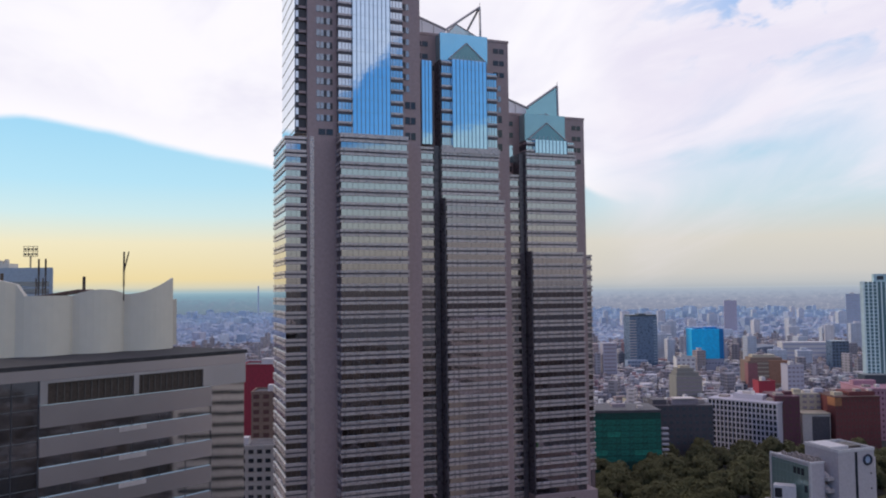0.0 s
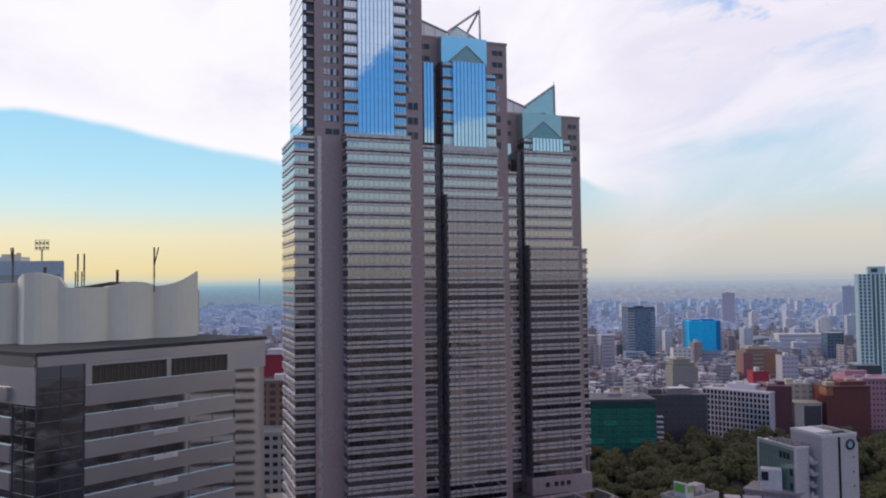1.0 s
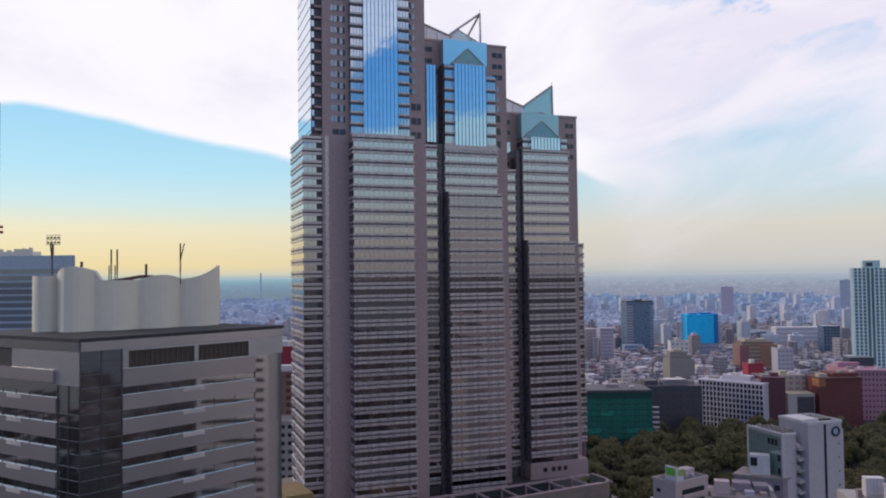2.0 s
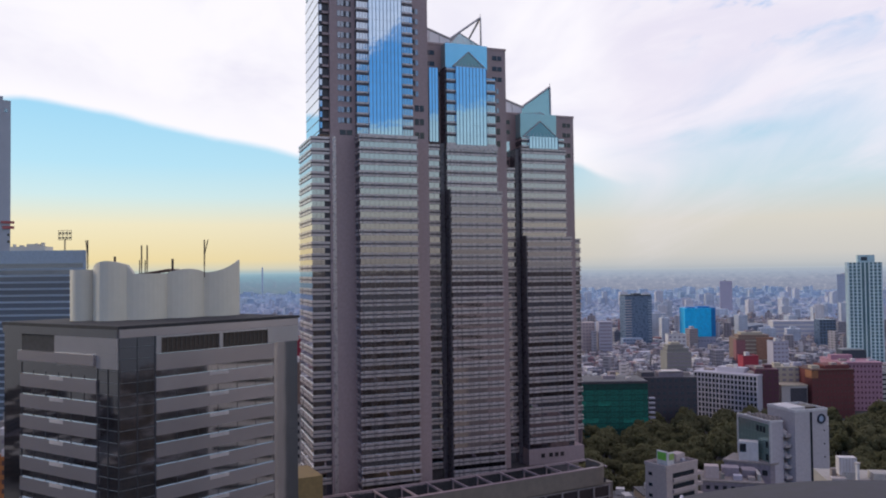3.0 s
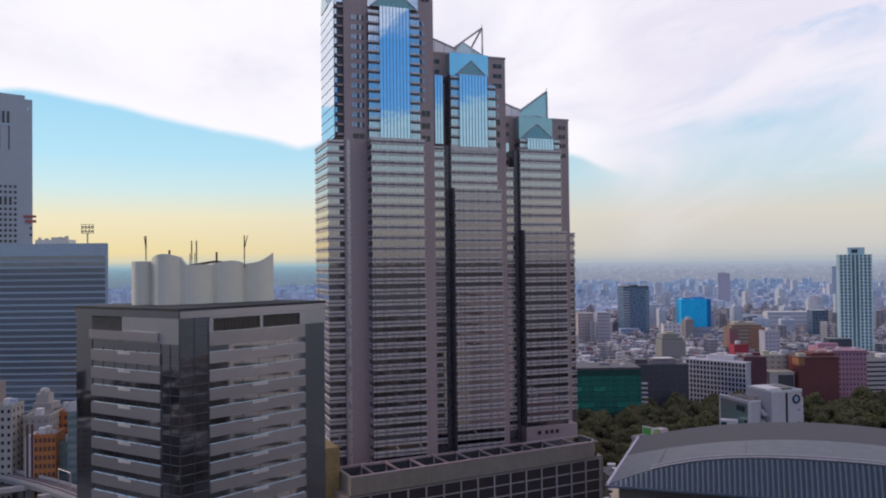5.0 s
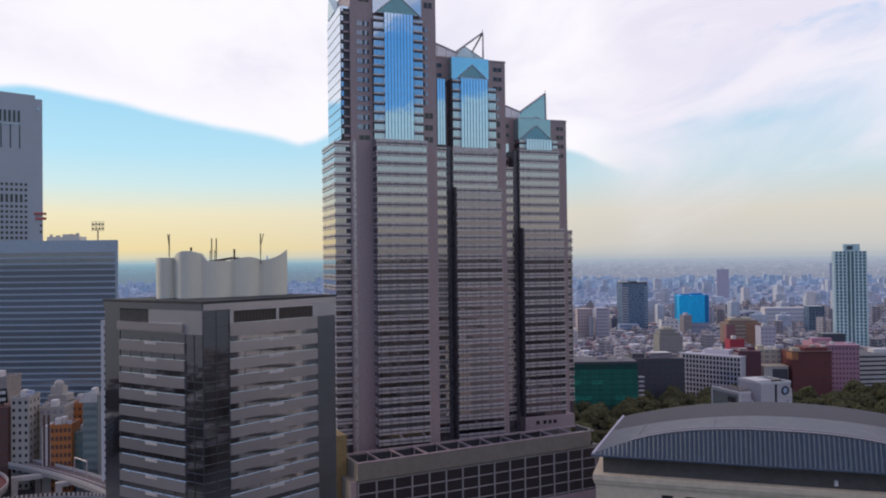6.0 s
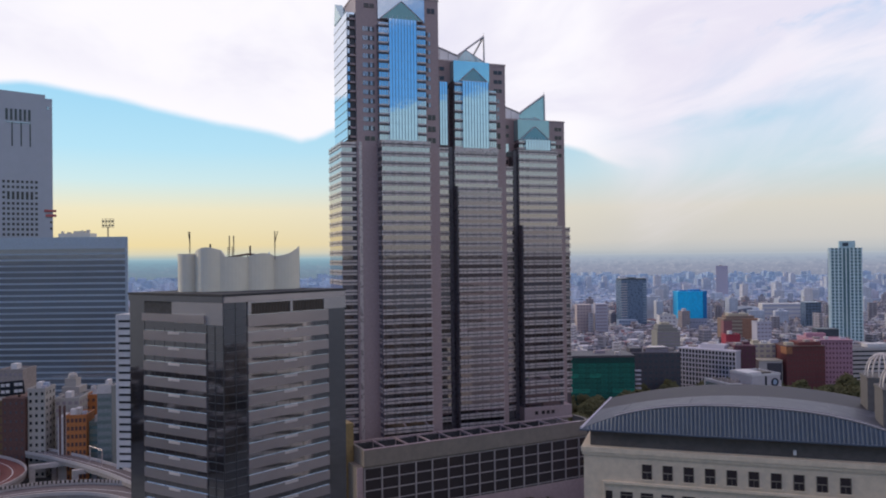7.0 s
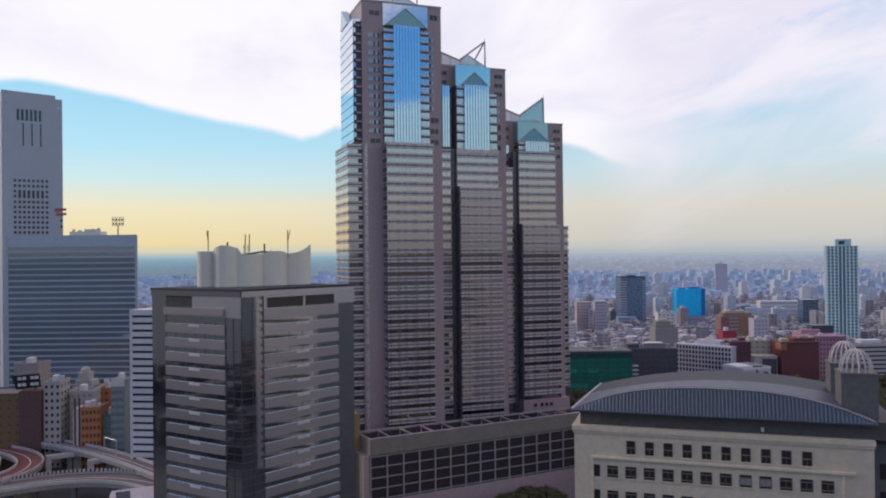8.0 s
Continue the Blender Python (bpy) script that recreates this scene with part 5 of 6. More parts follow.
part("side_lamp", boxes((16.0, 16.5, 0.5, 0.98, 46.0, 47.4)), WHITE_WALL, ring_house)
port = mesh_of("window", boxes((-0.25, 0.25, -0.1, 0.1, 0, 0.6)), GLASS_DARK)
for k in range(7):
    piece("window", port, rb, 14.0, 0, 44 - k * 5.2)
wing = part("glazed_wing", boxes((-8.2, -2.6, 3.6, 23.5, 0, 48.2)), PINK_WHITE, ring_house, "green-tinted glazed wing with a white frame")
part("wing_glass", boxes((-8.45, -8.15, 4.6, 23.0, 26, 47.2)), GLASS_WING, wing, "pale green glass screen")
part("wing_rim", boxes((-8.7, -2.5, 3.4, 4.0, 48.2, 48.9), (-8.7, -8.1, 4.02, 23.6, 48.2, 48.9)), WHITE_WALL, wing)
part("wing_edge", boxes((-8.75, -8.2, 3.4, 4.3, 24, 48.2)), WHITE_WALL, wing)
part("wing_edge", boxes((-8.75, -8.2, 23.1, 23.7, 24, 48.2)), WHITE_WALL, wing)
wbar = mesh_of("transom", boxes((-8.5, -8.4, 4.6, 23.0, -0.05, 0.05)), GREEN_GREY)
wup = mesh_of("mullion", boxes((-8.5, -8.4, -0.05, 0.05, 26, 47.2)), GREEN_GREY)
for k in range(8):
    piece("transom", wbar, wing, z=26 + 2.9 * k)
for k in range(10):
    piece("mullion", wup, wing, 0, 5.6 + 1.9 * k)
dark_pane = mesh_of("window", boxes((-8.54, -8.4, -0.7, 0.7, 0, 2.4)), GLASS_DARK)
for y, z in ((7.4, 43.6), (9.3, 43.6), (11.2, 43.6), (6.0, 38), (6.0, 33)):
    piece("window", dark_pane, wing, 0, y, z)
part("stair_core", boxes((-2.55, -0.05, 8.0, 15, 0, 49.0)), CONCRETE, ring_house)
flight = mesh_of("stair_flight", solid([(-2.5, 3.2, 0), (-2.5, 3.2, 1.1), (-2.5, 7.6, 3.2), (-2.5, 7.6, 2.1), (-0.9, 3.2, 0), (-0.9, 3.2, 1.1), (-0.9, 7.6, 3.2), (-0.9, 7.6, 2.1)], [(0, 3, 2, 1), (4, 5, 6, 7), (0, 1, 5, 4), (1, 2, 6, 5), (2, 3, 7, 6), (3, 0, 4, 7)]), PALE_PANEL)
landing = mesh_of("stair_landing", boxes((-2.7, -0.05, 1.9, 3.6, -0.2, 0.9)), PALE_PANEL)
for k in range(11):
    piece("stair_flight", flight, ring_house, z=4.1 * k + 2.0)
    piece("stair_landing", landing, ring_house, z=4.1 * k + 1.6)
unit = mesh_of("roof_unit", boxes((0, 1.3, 0, 1.2, 0, 1.7), (0.2, 1.0, 0.2, 1.0, 1.7, 2.0)), CONCRETE)
rnd_unit = random.Random(4)
for i in range(16):
    piece("roof_unit", unit, wing, -7.4 + (i % 3) * 1.65, 5.0 + (i // 3) * 2.6, 48.2 - rnd_unit.uniform(0, 0.6), rnd_unit.uniform(-0.1, 0.1))
part("ring_sign", tube([(12.6 + 1.6 * math.cos(i * math.pi / 14), -0.2, 49.1 + 1.6 * math.sin(i * math.pi / 14)) for i in range(28)], 0.42, 6, True), RING_DARK, rb, "dark ring-shaped sign")
part("ring_sign_fill", bar(bmesh.new(), (12.6, -0.16, 49.1), (12.6, -0.02, 49.1), 1.3, 20), HAZE_BLUE, rb, "pale blue disc inside the ring")
annex = thing("annex_building", "low grey annex with a pale roof cabin beside the glazed wing", "building")
part("wall", prism([(125.4, 271.2), (133.6, 275.6), (131.0, 280.0), (118, 290), (110.2, 279.4)], 0, 31.6), MAUVE_BROWN, annex)
part("roof_slab", prism([(125.4, 270.8), (134.0, 275.4), (131.2, 280.3), (118, 290.5), (109.6, 279.4)], 31.6, 32.4), CONCRETE, annex)
part("window", boxes((115.5, 117.5, 276.0, 276.6, 27.8, 29.6)), GLASS_DARK, annex)
part("notice_cabin", prism([(115.6, 278.0), (122.4, 275.2), (124.0, 279.5), (117.6, 282.0)], 32.4, 39.8), WHITE_WALL, annex, "plain white roof cabin")
cab = prism([(115.9, 277.55), (118.1, 276.65), (118.2, 276.85), (116.0, 277.75)], 35.8, 39.0)
part("notice_sign", cab, GLASS_DARK, annex, "dark square sign")
for k in range(5):
    a0, a1 = Vector((110.8, 278.8)), Vector((125.0, 271.4))
    p0, p1 = a0.lerp(a1, 0.08 + k * 0.19), a0.lerp(a1, 0.2 + k * 0.19)
    part("window", prism([(p0.x - 0.1, p0.y - 0.2), (p1.x - 0.1, p1.y - 0.2), (p1.x, p1.y + 0.3), (p0.x, p0.y + 0.3)], 27.6, 29.6), GLASS_DARK, annex)
low_shed = thing("shop_building", "low mauve block with a pale flat roof", "building", 92.5, 252, 0, -14)
part("wall", boxes((0, 21, 0, 14, 0, 31.0)), MAUVE_BROWN, low_shed)
part("roof", boxes((-0.3, 21.3, -0.3, 14.3, 31.0, 31.6)), CONCRETE, low_shed)
clutter(low_shed, [(1, 3, 31.6, 5, 4, 4.4, PINK_CREAM), (7.5, 7, 31.6, 6, 5, 3.2, MAUVE_BROWN), (11, 2, 31.6, 3, 3, 1.6, LILAC), (14.5, 6.5, 31.6, 5, 6, 2.6, MAUVE_BROWN), (16, 2, 31.6, 2.4, 3, 1.2, CONCRETE), (6.6, 2, 31.6, 1.2, 2, 2.0, OLIVE), (19.2, 2, 31.6, 1.1, 8, 2.4, GREY_CREAM)])
low_win = mesh_of("window", boxes((-0.7, 0.7, -0.06, 0.1, 0, 1.4)), GLASS_DARK)
for k in range(14):
    piece("window", low_win, low_shed, 1.8 + 2.9 * (k % 7), 0, 28.4 - 3.3 * (k // 7))
small = thing("apartment_building", "pinkish cream block with ribbon balconies and a green roof sign", "building", 72.3, 227.4, 0, 34)
sw = part("wall", boxes((0, 16.2, 0, 9.2, 0, 42.0)), PINK_CREAM, small)
part("parapet", boxes((-0.1, 16.3, -0.1, 0.3, 42, 42.9), (-0.1, 0.3, 0.32, 9.2, 42, 42.9), (15.9, 16.3, 0.32, 9.2, 42, 42.9), (-0.1, 16.3, 9.22, 9.5, 42, 42.9)), PINK_CREAM, small)
part("roof", boxes((0.32, 15.88, 0.32, 9.18, 42, 42.15)), ROOF_GREY, small)
clutter(small, [(10, 4, 42.15, 4.5, 3.5, 2.6, PINK_CREAM), (5.5, 5.5, 42.15, 1.5, 1.5, 1.4, PALE_PANEL), (7.6, 5, 42.15, 0.2, 0.2, 4.0, DARK_STEEL), (12, 3, 42.15, 1.2, 0.9, 1.0, LILAC)])
band = mesh_of("balcony_opening", boxes((3.2, 14.2, -0.08, 0.2, 0, 1.6)), GLASS_DARK)
bfront = mesh_of("balcony_front", boxes((3.0, 14.4, -0.7, 0.0, -1.2, 0.0)), PINK_CREAM)
slit = mesh_of("window", boxes((-0.8, 0.8, -0.1, 0.1, 0, 1.1)), GLASS_DARK)
stair_l = mesh_of("stair_landing", boxes((16.35, 19.4, 0.4, 3.0, 0, 1.1)), PINK_CREAM)
for k in range(11):
    z = 38.4 - 3.7 * k
    piece("balcony_opening", band, sw, 0, 0, z)
    piece("balcony_front", bfront, sw, 0, 0, z)
    piece("window", slit, sw, 0, 6.9, z + 0.2, -math.pi / 2)
    piece("stair_landing", stair_l, small, z=z - 1.0)
part("stair_wall", boxes((16.35, 19.2, 3.05, 8.8, 0, 41.4)), PINK_CREAM, small)
sgn = part("roof_sign", boxes((3.0, 3.6, 2.0, 6.6, 42.2, 46.8), (3.6, 6.4, 2.0, 2.5, 42.2, 46.4)), WHITE_WALL, small, "white framed roof sign")
part("sign_face", boxes((2.8, 3.0, 2.5, 6.1, 43.9, 46.4)), material("green_sign", (0.20, 0.55, 0.08), 0.5, 0, 0.1, 2, 0.1, 0.0), sgn, "bright green sign face")
part("sign_face", boxes((3.8, 6.2, 1.8, 2.0, 44.0, 46.0)), material("olive_sign", (0.30, 0.42, 0.12), 0.5, 0, 0.1, 2, 0.1, 0.0), sgn)
bb = office("office_building", "low beige block with roof plant behind the hall", 86.5, 143.5, -10, 17, 14, 59.8, GREY_CREAM, 5, 16, parapet=False)
clutter(bb, [(0.5, 1, 59.8, 3.2, 2, 1.0, PALE_PANEL), (3.2, 3, 59.8, 3.0, 3, 1.9, GREY_CREAM), (10, 3, 59.8, 4, 4, 1.8, GREY_CREAM), (14.4, 1, 59.8, 2, 3, 1.0, CONCRETE), (1.6, 5, 59.8, 1.5, 1.5, 2.2, CONCRETE)])
whitebox = thing("roof_tank_house", "white ribbed rooftop tank house", "roof hut", 89.6, 146.0, 60.7, -8)
part("box", boxes((0, 3.9, 0, 2.2, 0.4, 4.4)), WHITE_WALL, whitebox)
for i in range(6):
    part("rib", boxes((0.2 + i * 0.68, 0.32 + i * 0.68, -0.12, 0.0, 0.4, 4.4)), PALE_PANEL, whitebox)
part("foot", boxes((0.2, 3.7, 0.2, 2.0, -0.9, 0.4)), CONCRETE, whitebox)
vent = thing("roof_vent", "white roof vent pipe", "vent", 92.4, 143.2, 59.8)
part("pipe", bar(bmesh.new(), (0, 0, 0), (0, 0, 4.4), 0.42, 10), WHITE_WALL, vent)
part("cap", bar(bmesh.new(), (0, 0, 4.4), (0, 0, 4.8), 0.6, 10), PALE_PANEL, vent)

# ---- low blocks by the elevated road ----
wb = office("apartment_building", "white apartment block with small windows", -215.7, 303, 6, 8.4, 13, 44, GREY_CREAM, 3, 12, GLASS_DARK, 0.42, 0.42, right=3)
clutter(wb, [(3, 7, 44.2, 4, 3, 2.4, HAZE_BLUE), (5.4, 3, 44.2, 2, 2, 1.4, LILAC)])
office("apartment_building", "lower white block with irregular balconies", -206.5, 312, 6, 12, 12, 37.5, GREY_CREAM, 4, 10, MAUVE_BROWN, 0.55, 0.45, right=3)
og = office("office_building", "orange tiled office block with dark square windows", -193.4, 297, 10, 9.4, 14, 31.6, ORANGE, 5, 8, BROWN, 0.66, 0.5)
clutter(og, [(1, 3, 31.8, 3, 3, 3.0, WHITE_WALL), (6.4, 4, 31.8, 2, 2, 1.6, LILAC)])
office("office_building", "narrow white and dark striped stair block", -197.8, 297.5, 8, 4.2, 12, 31.5, WHITE_WALL, 2, 1, BROWN, 0.5, 0.9, parapet=False)
office("office_building", "small orange block with a white roof tank", -199.5, 330, 4, 9, 10, 36, ORANGE, 3, 9, BROWN, 0.5, 0.4)
tank = thing("water_tank", "round white roof water tank", "water tank", -196.5, 334, 39.35)
part("drum", bar(bmesh.new(), (0, 0, 0), (0, 0, 1.6), 1.4, 14), WHITE_WALL, tank)
part("lid", bar(bmesh.new(), (0, 0, 1.6), (0, 0, 1.9), 0.9, 14), PALE_PANEL, tank)
office("office_building", "teal grey low block with ribbon windows", -185.2, 303, 8, 6.2, 12, 27, GREEN_GREY, 1, 7, GLASS_TEAL, 0.85, 0.4)
gg = office("office_building", "green-grey office block with white roof sign", -179.3, 300, 6, 7.0, 16, 45, material("pale_green_grey_panel", (0.26, 0.29, 0.30), 0.5), 1, 12, GREEN_GREY, 0.9, 0.5)
part("roof_sign", boxes((0.2, 6.8, -0.4, 0.3, 42.5, 47.0)), WHITE_WALL, gg)
office("office_building", "yellow ochre tiled block by the viaduct", -312, 298, 2, 86, 20, 38.5, material("yellow_ochre_tile", (0.175, 0.108, 0.048), 0.7, 0, 0.15, 4, 0.4), 20, 9, BROWN, 0.3, 0.25)
office("office_building", "dark brown brick block with a tilted roof sign", -227.2, 300.5, 2, 11.2, 18, 40.5, BROWN, 4, 9, DIM, 0.3, 0.3, parapet=False)
board = thing("billboard", "dark tilted roof billboard with pale bars", "billboard", -232.5, 303.5, 40.5, 2)
sg = part("board", solid([(-0.5, 0, 7.4), (2.2, 0, 0.2), (14.8, 0, 1.6), (14.0, 0, 8.6), (-0.5, 0.6, 7.4), (2.2, 0.6, 0.2), (14.8, 0.6, 1.6), (14.0, 0.6, 8.6)], [(0, 1, 2, 3), (7, 6, 5, 4), (0, 4, 5, 1), (1, 5, 6, 2), (2, 6, 7, 3), (3, 7, 4, 0)]), GLASS_DARK, board)
for z in (1.7, 5.0):
    for x in (3.0, 5.4, 9.6, 11.8):
        part("pale_bar", boxes((x, x + 1.9, -0.12, 0.0, z + x * 0.07, z + 1.5 + x * 0.07)), WHITE_WALL, sg)
part("strut", boxes((5.0, 5.3, 0.65, 3.0, 0, 5), (11.0, 11.3, 0.65, 3.0, 0, 5)), DARK_STEEL, board)
office("office_building", "pale stepped block behind the billboard", -246, 330, 0, 13, 14, 50, CONCRETE, 5, 13, MAUVE_BROWN, 0.5, 0.4)
dome_house = office("apartment_building", "beige block with a stepped domed top", -221, 345, 0, 14, 12, 34, GREY_CREAM, 4, 9, MAUVE_BROWN, 0.5, 0.4)
clutter(dome_house, [(1, 1, 34.9, 10, 9, 3.6, GREY_CREAM), (2.2, 2, 38.5, 6.4, 6, 4.4, GREY_CREAM)])
bm = bmesh.new()
bmesh.ops.create_uvsphere(bm, u_segments=14, v_segments=8, radius=2.6, matrix=Matrix.Translation((5.4, 5, 43.6)))
part("dome", bm, GREY_CREAM, dome_house)
red = office("office_building", "bright red panelled building", -110, 420, 0, 34, 20, 70, RED_BRIGHT)
office("office_building", "grey cream office block with rows of windows", -108, 352, 4, 34, 16, 40, GREY_CREAM, 9, 10, GLASS_DARK, 0.6, 0.45)
office("apartment_building", "brown rounded apartment block", -95, 385, 4, 24, 16, 60, OCHRE, 5, 16, BROWN)

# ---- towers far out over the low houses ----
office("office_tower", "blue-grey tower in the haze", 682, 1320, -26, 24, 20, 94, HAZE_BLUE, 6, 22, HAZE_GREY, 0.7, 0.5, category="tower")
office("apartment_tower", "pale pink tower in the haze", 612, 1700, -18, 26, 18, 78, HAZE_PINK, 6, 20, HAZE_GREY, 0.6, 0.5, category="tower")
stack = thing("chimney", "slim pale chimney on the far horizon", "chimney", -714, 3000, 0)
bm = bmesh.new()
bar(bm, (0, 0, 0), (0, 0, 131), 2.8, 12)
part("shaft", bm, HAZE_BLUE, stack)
rnd_far = random.Random(5)
# wall colours already paled and blued by haze
FAR_TOWER = [city_material("far_tower_haze_wall", [(0.0, c)], 0.35) for c in ((0.36, 0.395, 0.49), (0.43, 0.44, 0.53), (0.30, 0.345, 0.45), (0.46, 0.42, 0.47))]
for i in range(60):
    y = rnd_far.uniform(950, 2500)
    x = rnd_far.uniform(0.12, 0.62) * (y + 60)
    h = rnd_far.uniform(24, 50)
    w = rnd_far.uniform(10, 24)
    if y < 1000 and 0.25 < x / (y + 50) < 0.37:
        continue
    ft = office("apartment_tower", "haze-pale apartment tower over low houses", x, y, rnd_far.uniform(-25, 10), w, 16, h, FAR_TOWER[i % 4], parapet=False, category="tower")
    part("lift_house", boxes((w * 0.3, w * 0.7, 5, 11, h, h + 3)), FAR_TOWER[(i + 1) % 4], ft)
# ---- ground, distance ----
bm = bmesh.new()
bmesh.ops.create_grid(bm, x_segments=24, y_segments=24, size=3600)
ground = part("ground", bm, material("city_ground", (0.05, 0.05, 0.05), 0.9, 0, 0.25, 30, 0.4, 0.0))
tagged(ground, "grey paved city ground with streets", "ground", kind="structure")

# hazy distance: a plain self-lit ring far behind everything, its haze painted in by height
def distance_ring():
    bm = bmesh.new()
    n, r = 96, 3500.0
    lo = [bm.verts.new((r * math.cos(i * 2 * math.pi / n), r * math.sin(i * 2 * math.pi / n), -2)) for i in range(n)]
    hi = [bm.verts.new((r * math.cos(i * 2 * math.pi / n), r * math.sin(i * 2 * math.pi / n), 110)) for i in range(n)]
    for i in range(n):
        bm.faces.new((lo[i], hi[i], hi[(i + 1) % n], lo[(i + 1) % n]))
    mt = bpy.data.materials.new("hazy_distance")
    mt.use_nodes = True
    g = Nodes(mt.node_tree)
    obj = g.node("ShaderNodeTexCoord").outputs["Object"]
    xyz = g.node("ShaderNodeSeparateXYZ")
    g.put(xyz.inputs[0], obj)
    z = xyz.outputs[2]
    blocks = g.noise(g.scaled(obj, 0.055, 0.055, 0.07), 1.0, 3.0, 0.6)
    dim = g.noise(g.scaled(obj, 0.03, 0.03, 0.09), 1.0, 4.0, 0.6)
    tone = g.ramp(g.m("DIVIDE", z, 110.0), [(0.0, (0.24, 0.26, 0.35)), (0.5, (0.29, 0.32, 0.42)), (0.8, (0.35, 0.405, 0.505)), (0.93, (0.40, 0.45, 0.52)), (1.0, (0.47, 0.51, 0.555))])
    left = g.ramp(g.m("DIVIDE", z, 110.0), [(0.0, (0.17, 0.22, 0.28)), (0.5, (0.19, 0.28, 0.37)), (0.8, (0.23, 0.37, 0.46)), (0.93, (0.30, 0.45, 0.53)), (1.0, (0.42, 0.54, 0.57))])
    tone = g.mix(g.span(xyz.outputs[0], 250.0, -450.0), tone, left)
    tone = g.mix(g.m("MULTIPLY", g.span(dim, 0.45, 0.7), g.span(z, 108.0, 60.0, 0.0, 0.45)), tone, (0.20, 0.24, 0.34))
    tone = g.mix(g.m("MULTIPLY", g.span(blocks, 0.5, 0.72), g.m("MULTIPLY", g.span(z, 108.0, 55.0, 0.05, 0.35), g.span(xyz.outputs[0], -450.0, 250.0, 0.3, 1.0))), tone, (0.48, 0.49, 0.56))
    # rear side, out of view, darkened for what the windows mirror
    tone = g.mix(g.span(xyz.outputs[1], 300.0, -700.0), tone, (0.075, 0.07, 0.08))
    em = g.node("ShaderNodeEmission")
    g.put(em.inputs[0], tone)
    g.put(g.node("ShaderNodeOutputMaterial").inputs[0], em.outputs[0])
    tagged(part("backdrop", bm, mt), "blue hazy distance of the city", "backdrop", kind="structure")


distance_ring()


def city(name, label, count, near, far, mat, hmax, seed, spread=0.62, tall=0.03, size=(7, 20), rear=False):
    """A field of low blocks with roof boxes, joined: too many to count."""
    rnd = random.Random(seed)
    verts, faces = [], []
    def add(x, y, w, d, h, a, z0=0.0):
        c, s = math.cos(a), math.sin(a)
        k = len(verts)
        for zz in (z0, h):
            for px, py in ((-w, -d), (w, -d), (w, d), (-w, d)):
                verts.append((x + (px * c - py * s) / 2, y + (px * s + py * c) / 2, zz))
        for f in ((4, 5, 6, 7), (0, 1, 5, 4), (1, 2, 6, 5), (2, 3, 7, 6), (3, 0, 4, 7)):
            faces.append([k + i for i in f])
    for _ in range(count):
        if rear:
            x, y = rnd.uniform(-620, 620), rnd.uniform(near, far)
            if -110 < x < 110 and y > 10 or -320 < x < -40 and y > 60 or x > 40 and y > 60:
                continue
            w, d, h, a = rnd.uniform(*size), rnd.uniform(*size), rnd.uniform(7, hmax), 0.3 + rnd.uniform(-0.1, 0.1)
            add(x, y, w, d, h, a)
            add(x, y, w * 0.4, d * 0.3, h + rnd.uniform(1.5, 3), a, h)
            continue
        y = near + (far - near) * rnd.random() ** 0.75
        x = rnd.uniform(-1, 1) * spread * (y + 110)
        w, d = rnd.uniform(*size), rnd.uniform(*size)
        h = rnd.uniform(6, hmax) if rnd.random() > tall else rnd.uniform(hmax, hmax * 2.5)
        a = rnd.choice((0.2, 0.35, -0.3, -0.5)) + rnd.uniform(-0.1, 0.1)
        if 60 < x < 420 and y < 640:
            continue
        add(x, y, w, d, h, a)
        if rnd.random() < 0.4:
            add(x, y, w * 0.4, d * 0.4, h + rnd.uniform(2, 4), a, h)
    me = bpy.data.meshes.new(name)
    me.from_pydata(verts, [], faces)
    me.materials.append(mat)
    return tagged(new(name, me), label, "city blocks", kind="stuff")


NEAR_STOPS = [(0.0, (0.548, 0.518, 0.567)), (0.15, (0.323, 0.294, 0.323)), (0.3, (0.665, 0.636, 0.685)), (0.4, (0.274, 0.255, 0.285)), (0.55, (0.421, 0.343, 0.338)), (0.7, (0.255, 0.26, 0.314)), (0.82, (0.518, 0.46, 0.47)), (0.92, (0.74, 0.734, 0.74)), (0.98, (0.431, 0.255, 0.265))]
# added houses out of view, darkened so the window glass mirrors dark
AROUND_STOPS = [(0.0, (0.08, 0.065, 0.065)), (0.3, (0.05, 0.045, 0.05)), (0.55, (0.11, 0.09, 0.085)), (0.8, (0.065, 0.05, 0.05)), (0.95, (0.14, 0.125, 0.125))]
# the blue haze of distance is put into these house colours
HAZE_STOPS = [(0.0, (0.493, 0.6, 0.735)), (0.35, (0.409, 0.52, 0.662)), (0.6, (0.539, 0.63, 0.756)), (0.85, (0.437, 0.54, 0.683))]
FAR_HAZE_STOPS = [(0.0, (0.519, 0.595, 0.733)), (0.25, (0.362, 0.428, 0.556)), (0.45, (0.567, 0.62, 0.758)), (0.6, (0.326, 0.397, 0.53)), (0.75, (0.459, 0.521, 0.657)), (0.9, (0.652, 0.682, 0.783)), (0.97, (0.506, 0.496, 0.594))]
city("city_blocks", "dense field of low white, grey and tan houses", 9000, 560, 1500, city_material("house_walls", NEAR_STOPS), 14, 3, size=(4, 13))
city("surrounding_city_blocks", "unseen dark houses added for the window reflections", 2600, -1100, 150, city_material("surrounding_house_walls", AROUND_STOPS), 24, 9, size=(9, 24), rear=True)
city("distant_city_blocks", "far field of houses and towers, tinted blue-grey by haze", 9000, 1450, 2400, city_material("far_haze_house_walls", FAR_HAZE_STOPS, 0.36), 14, 4, tall=0.025, size=(8, 24))
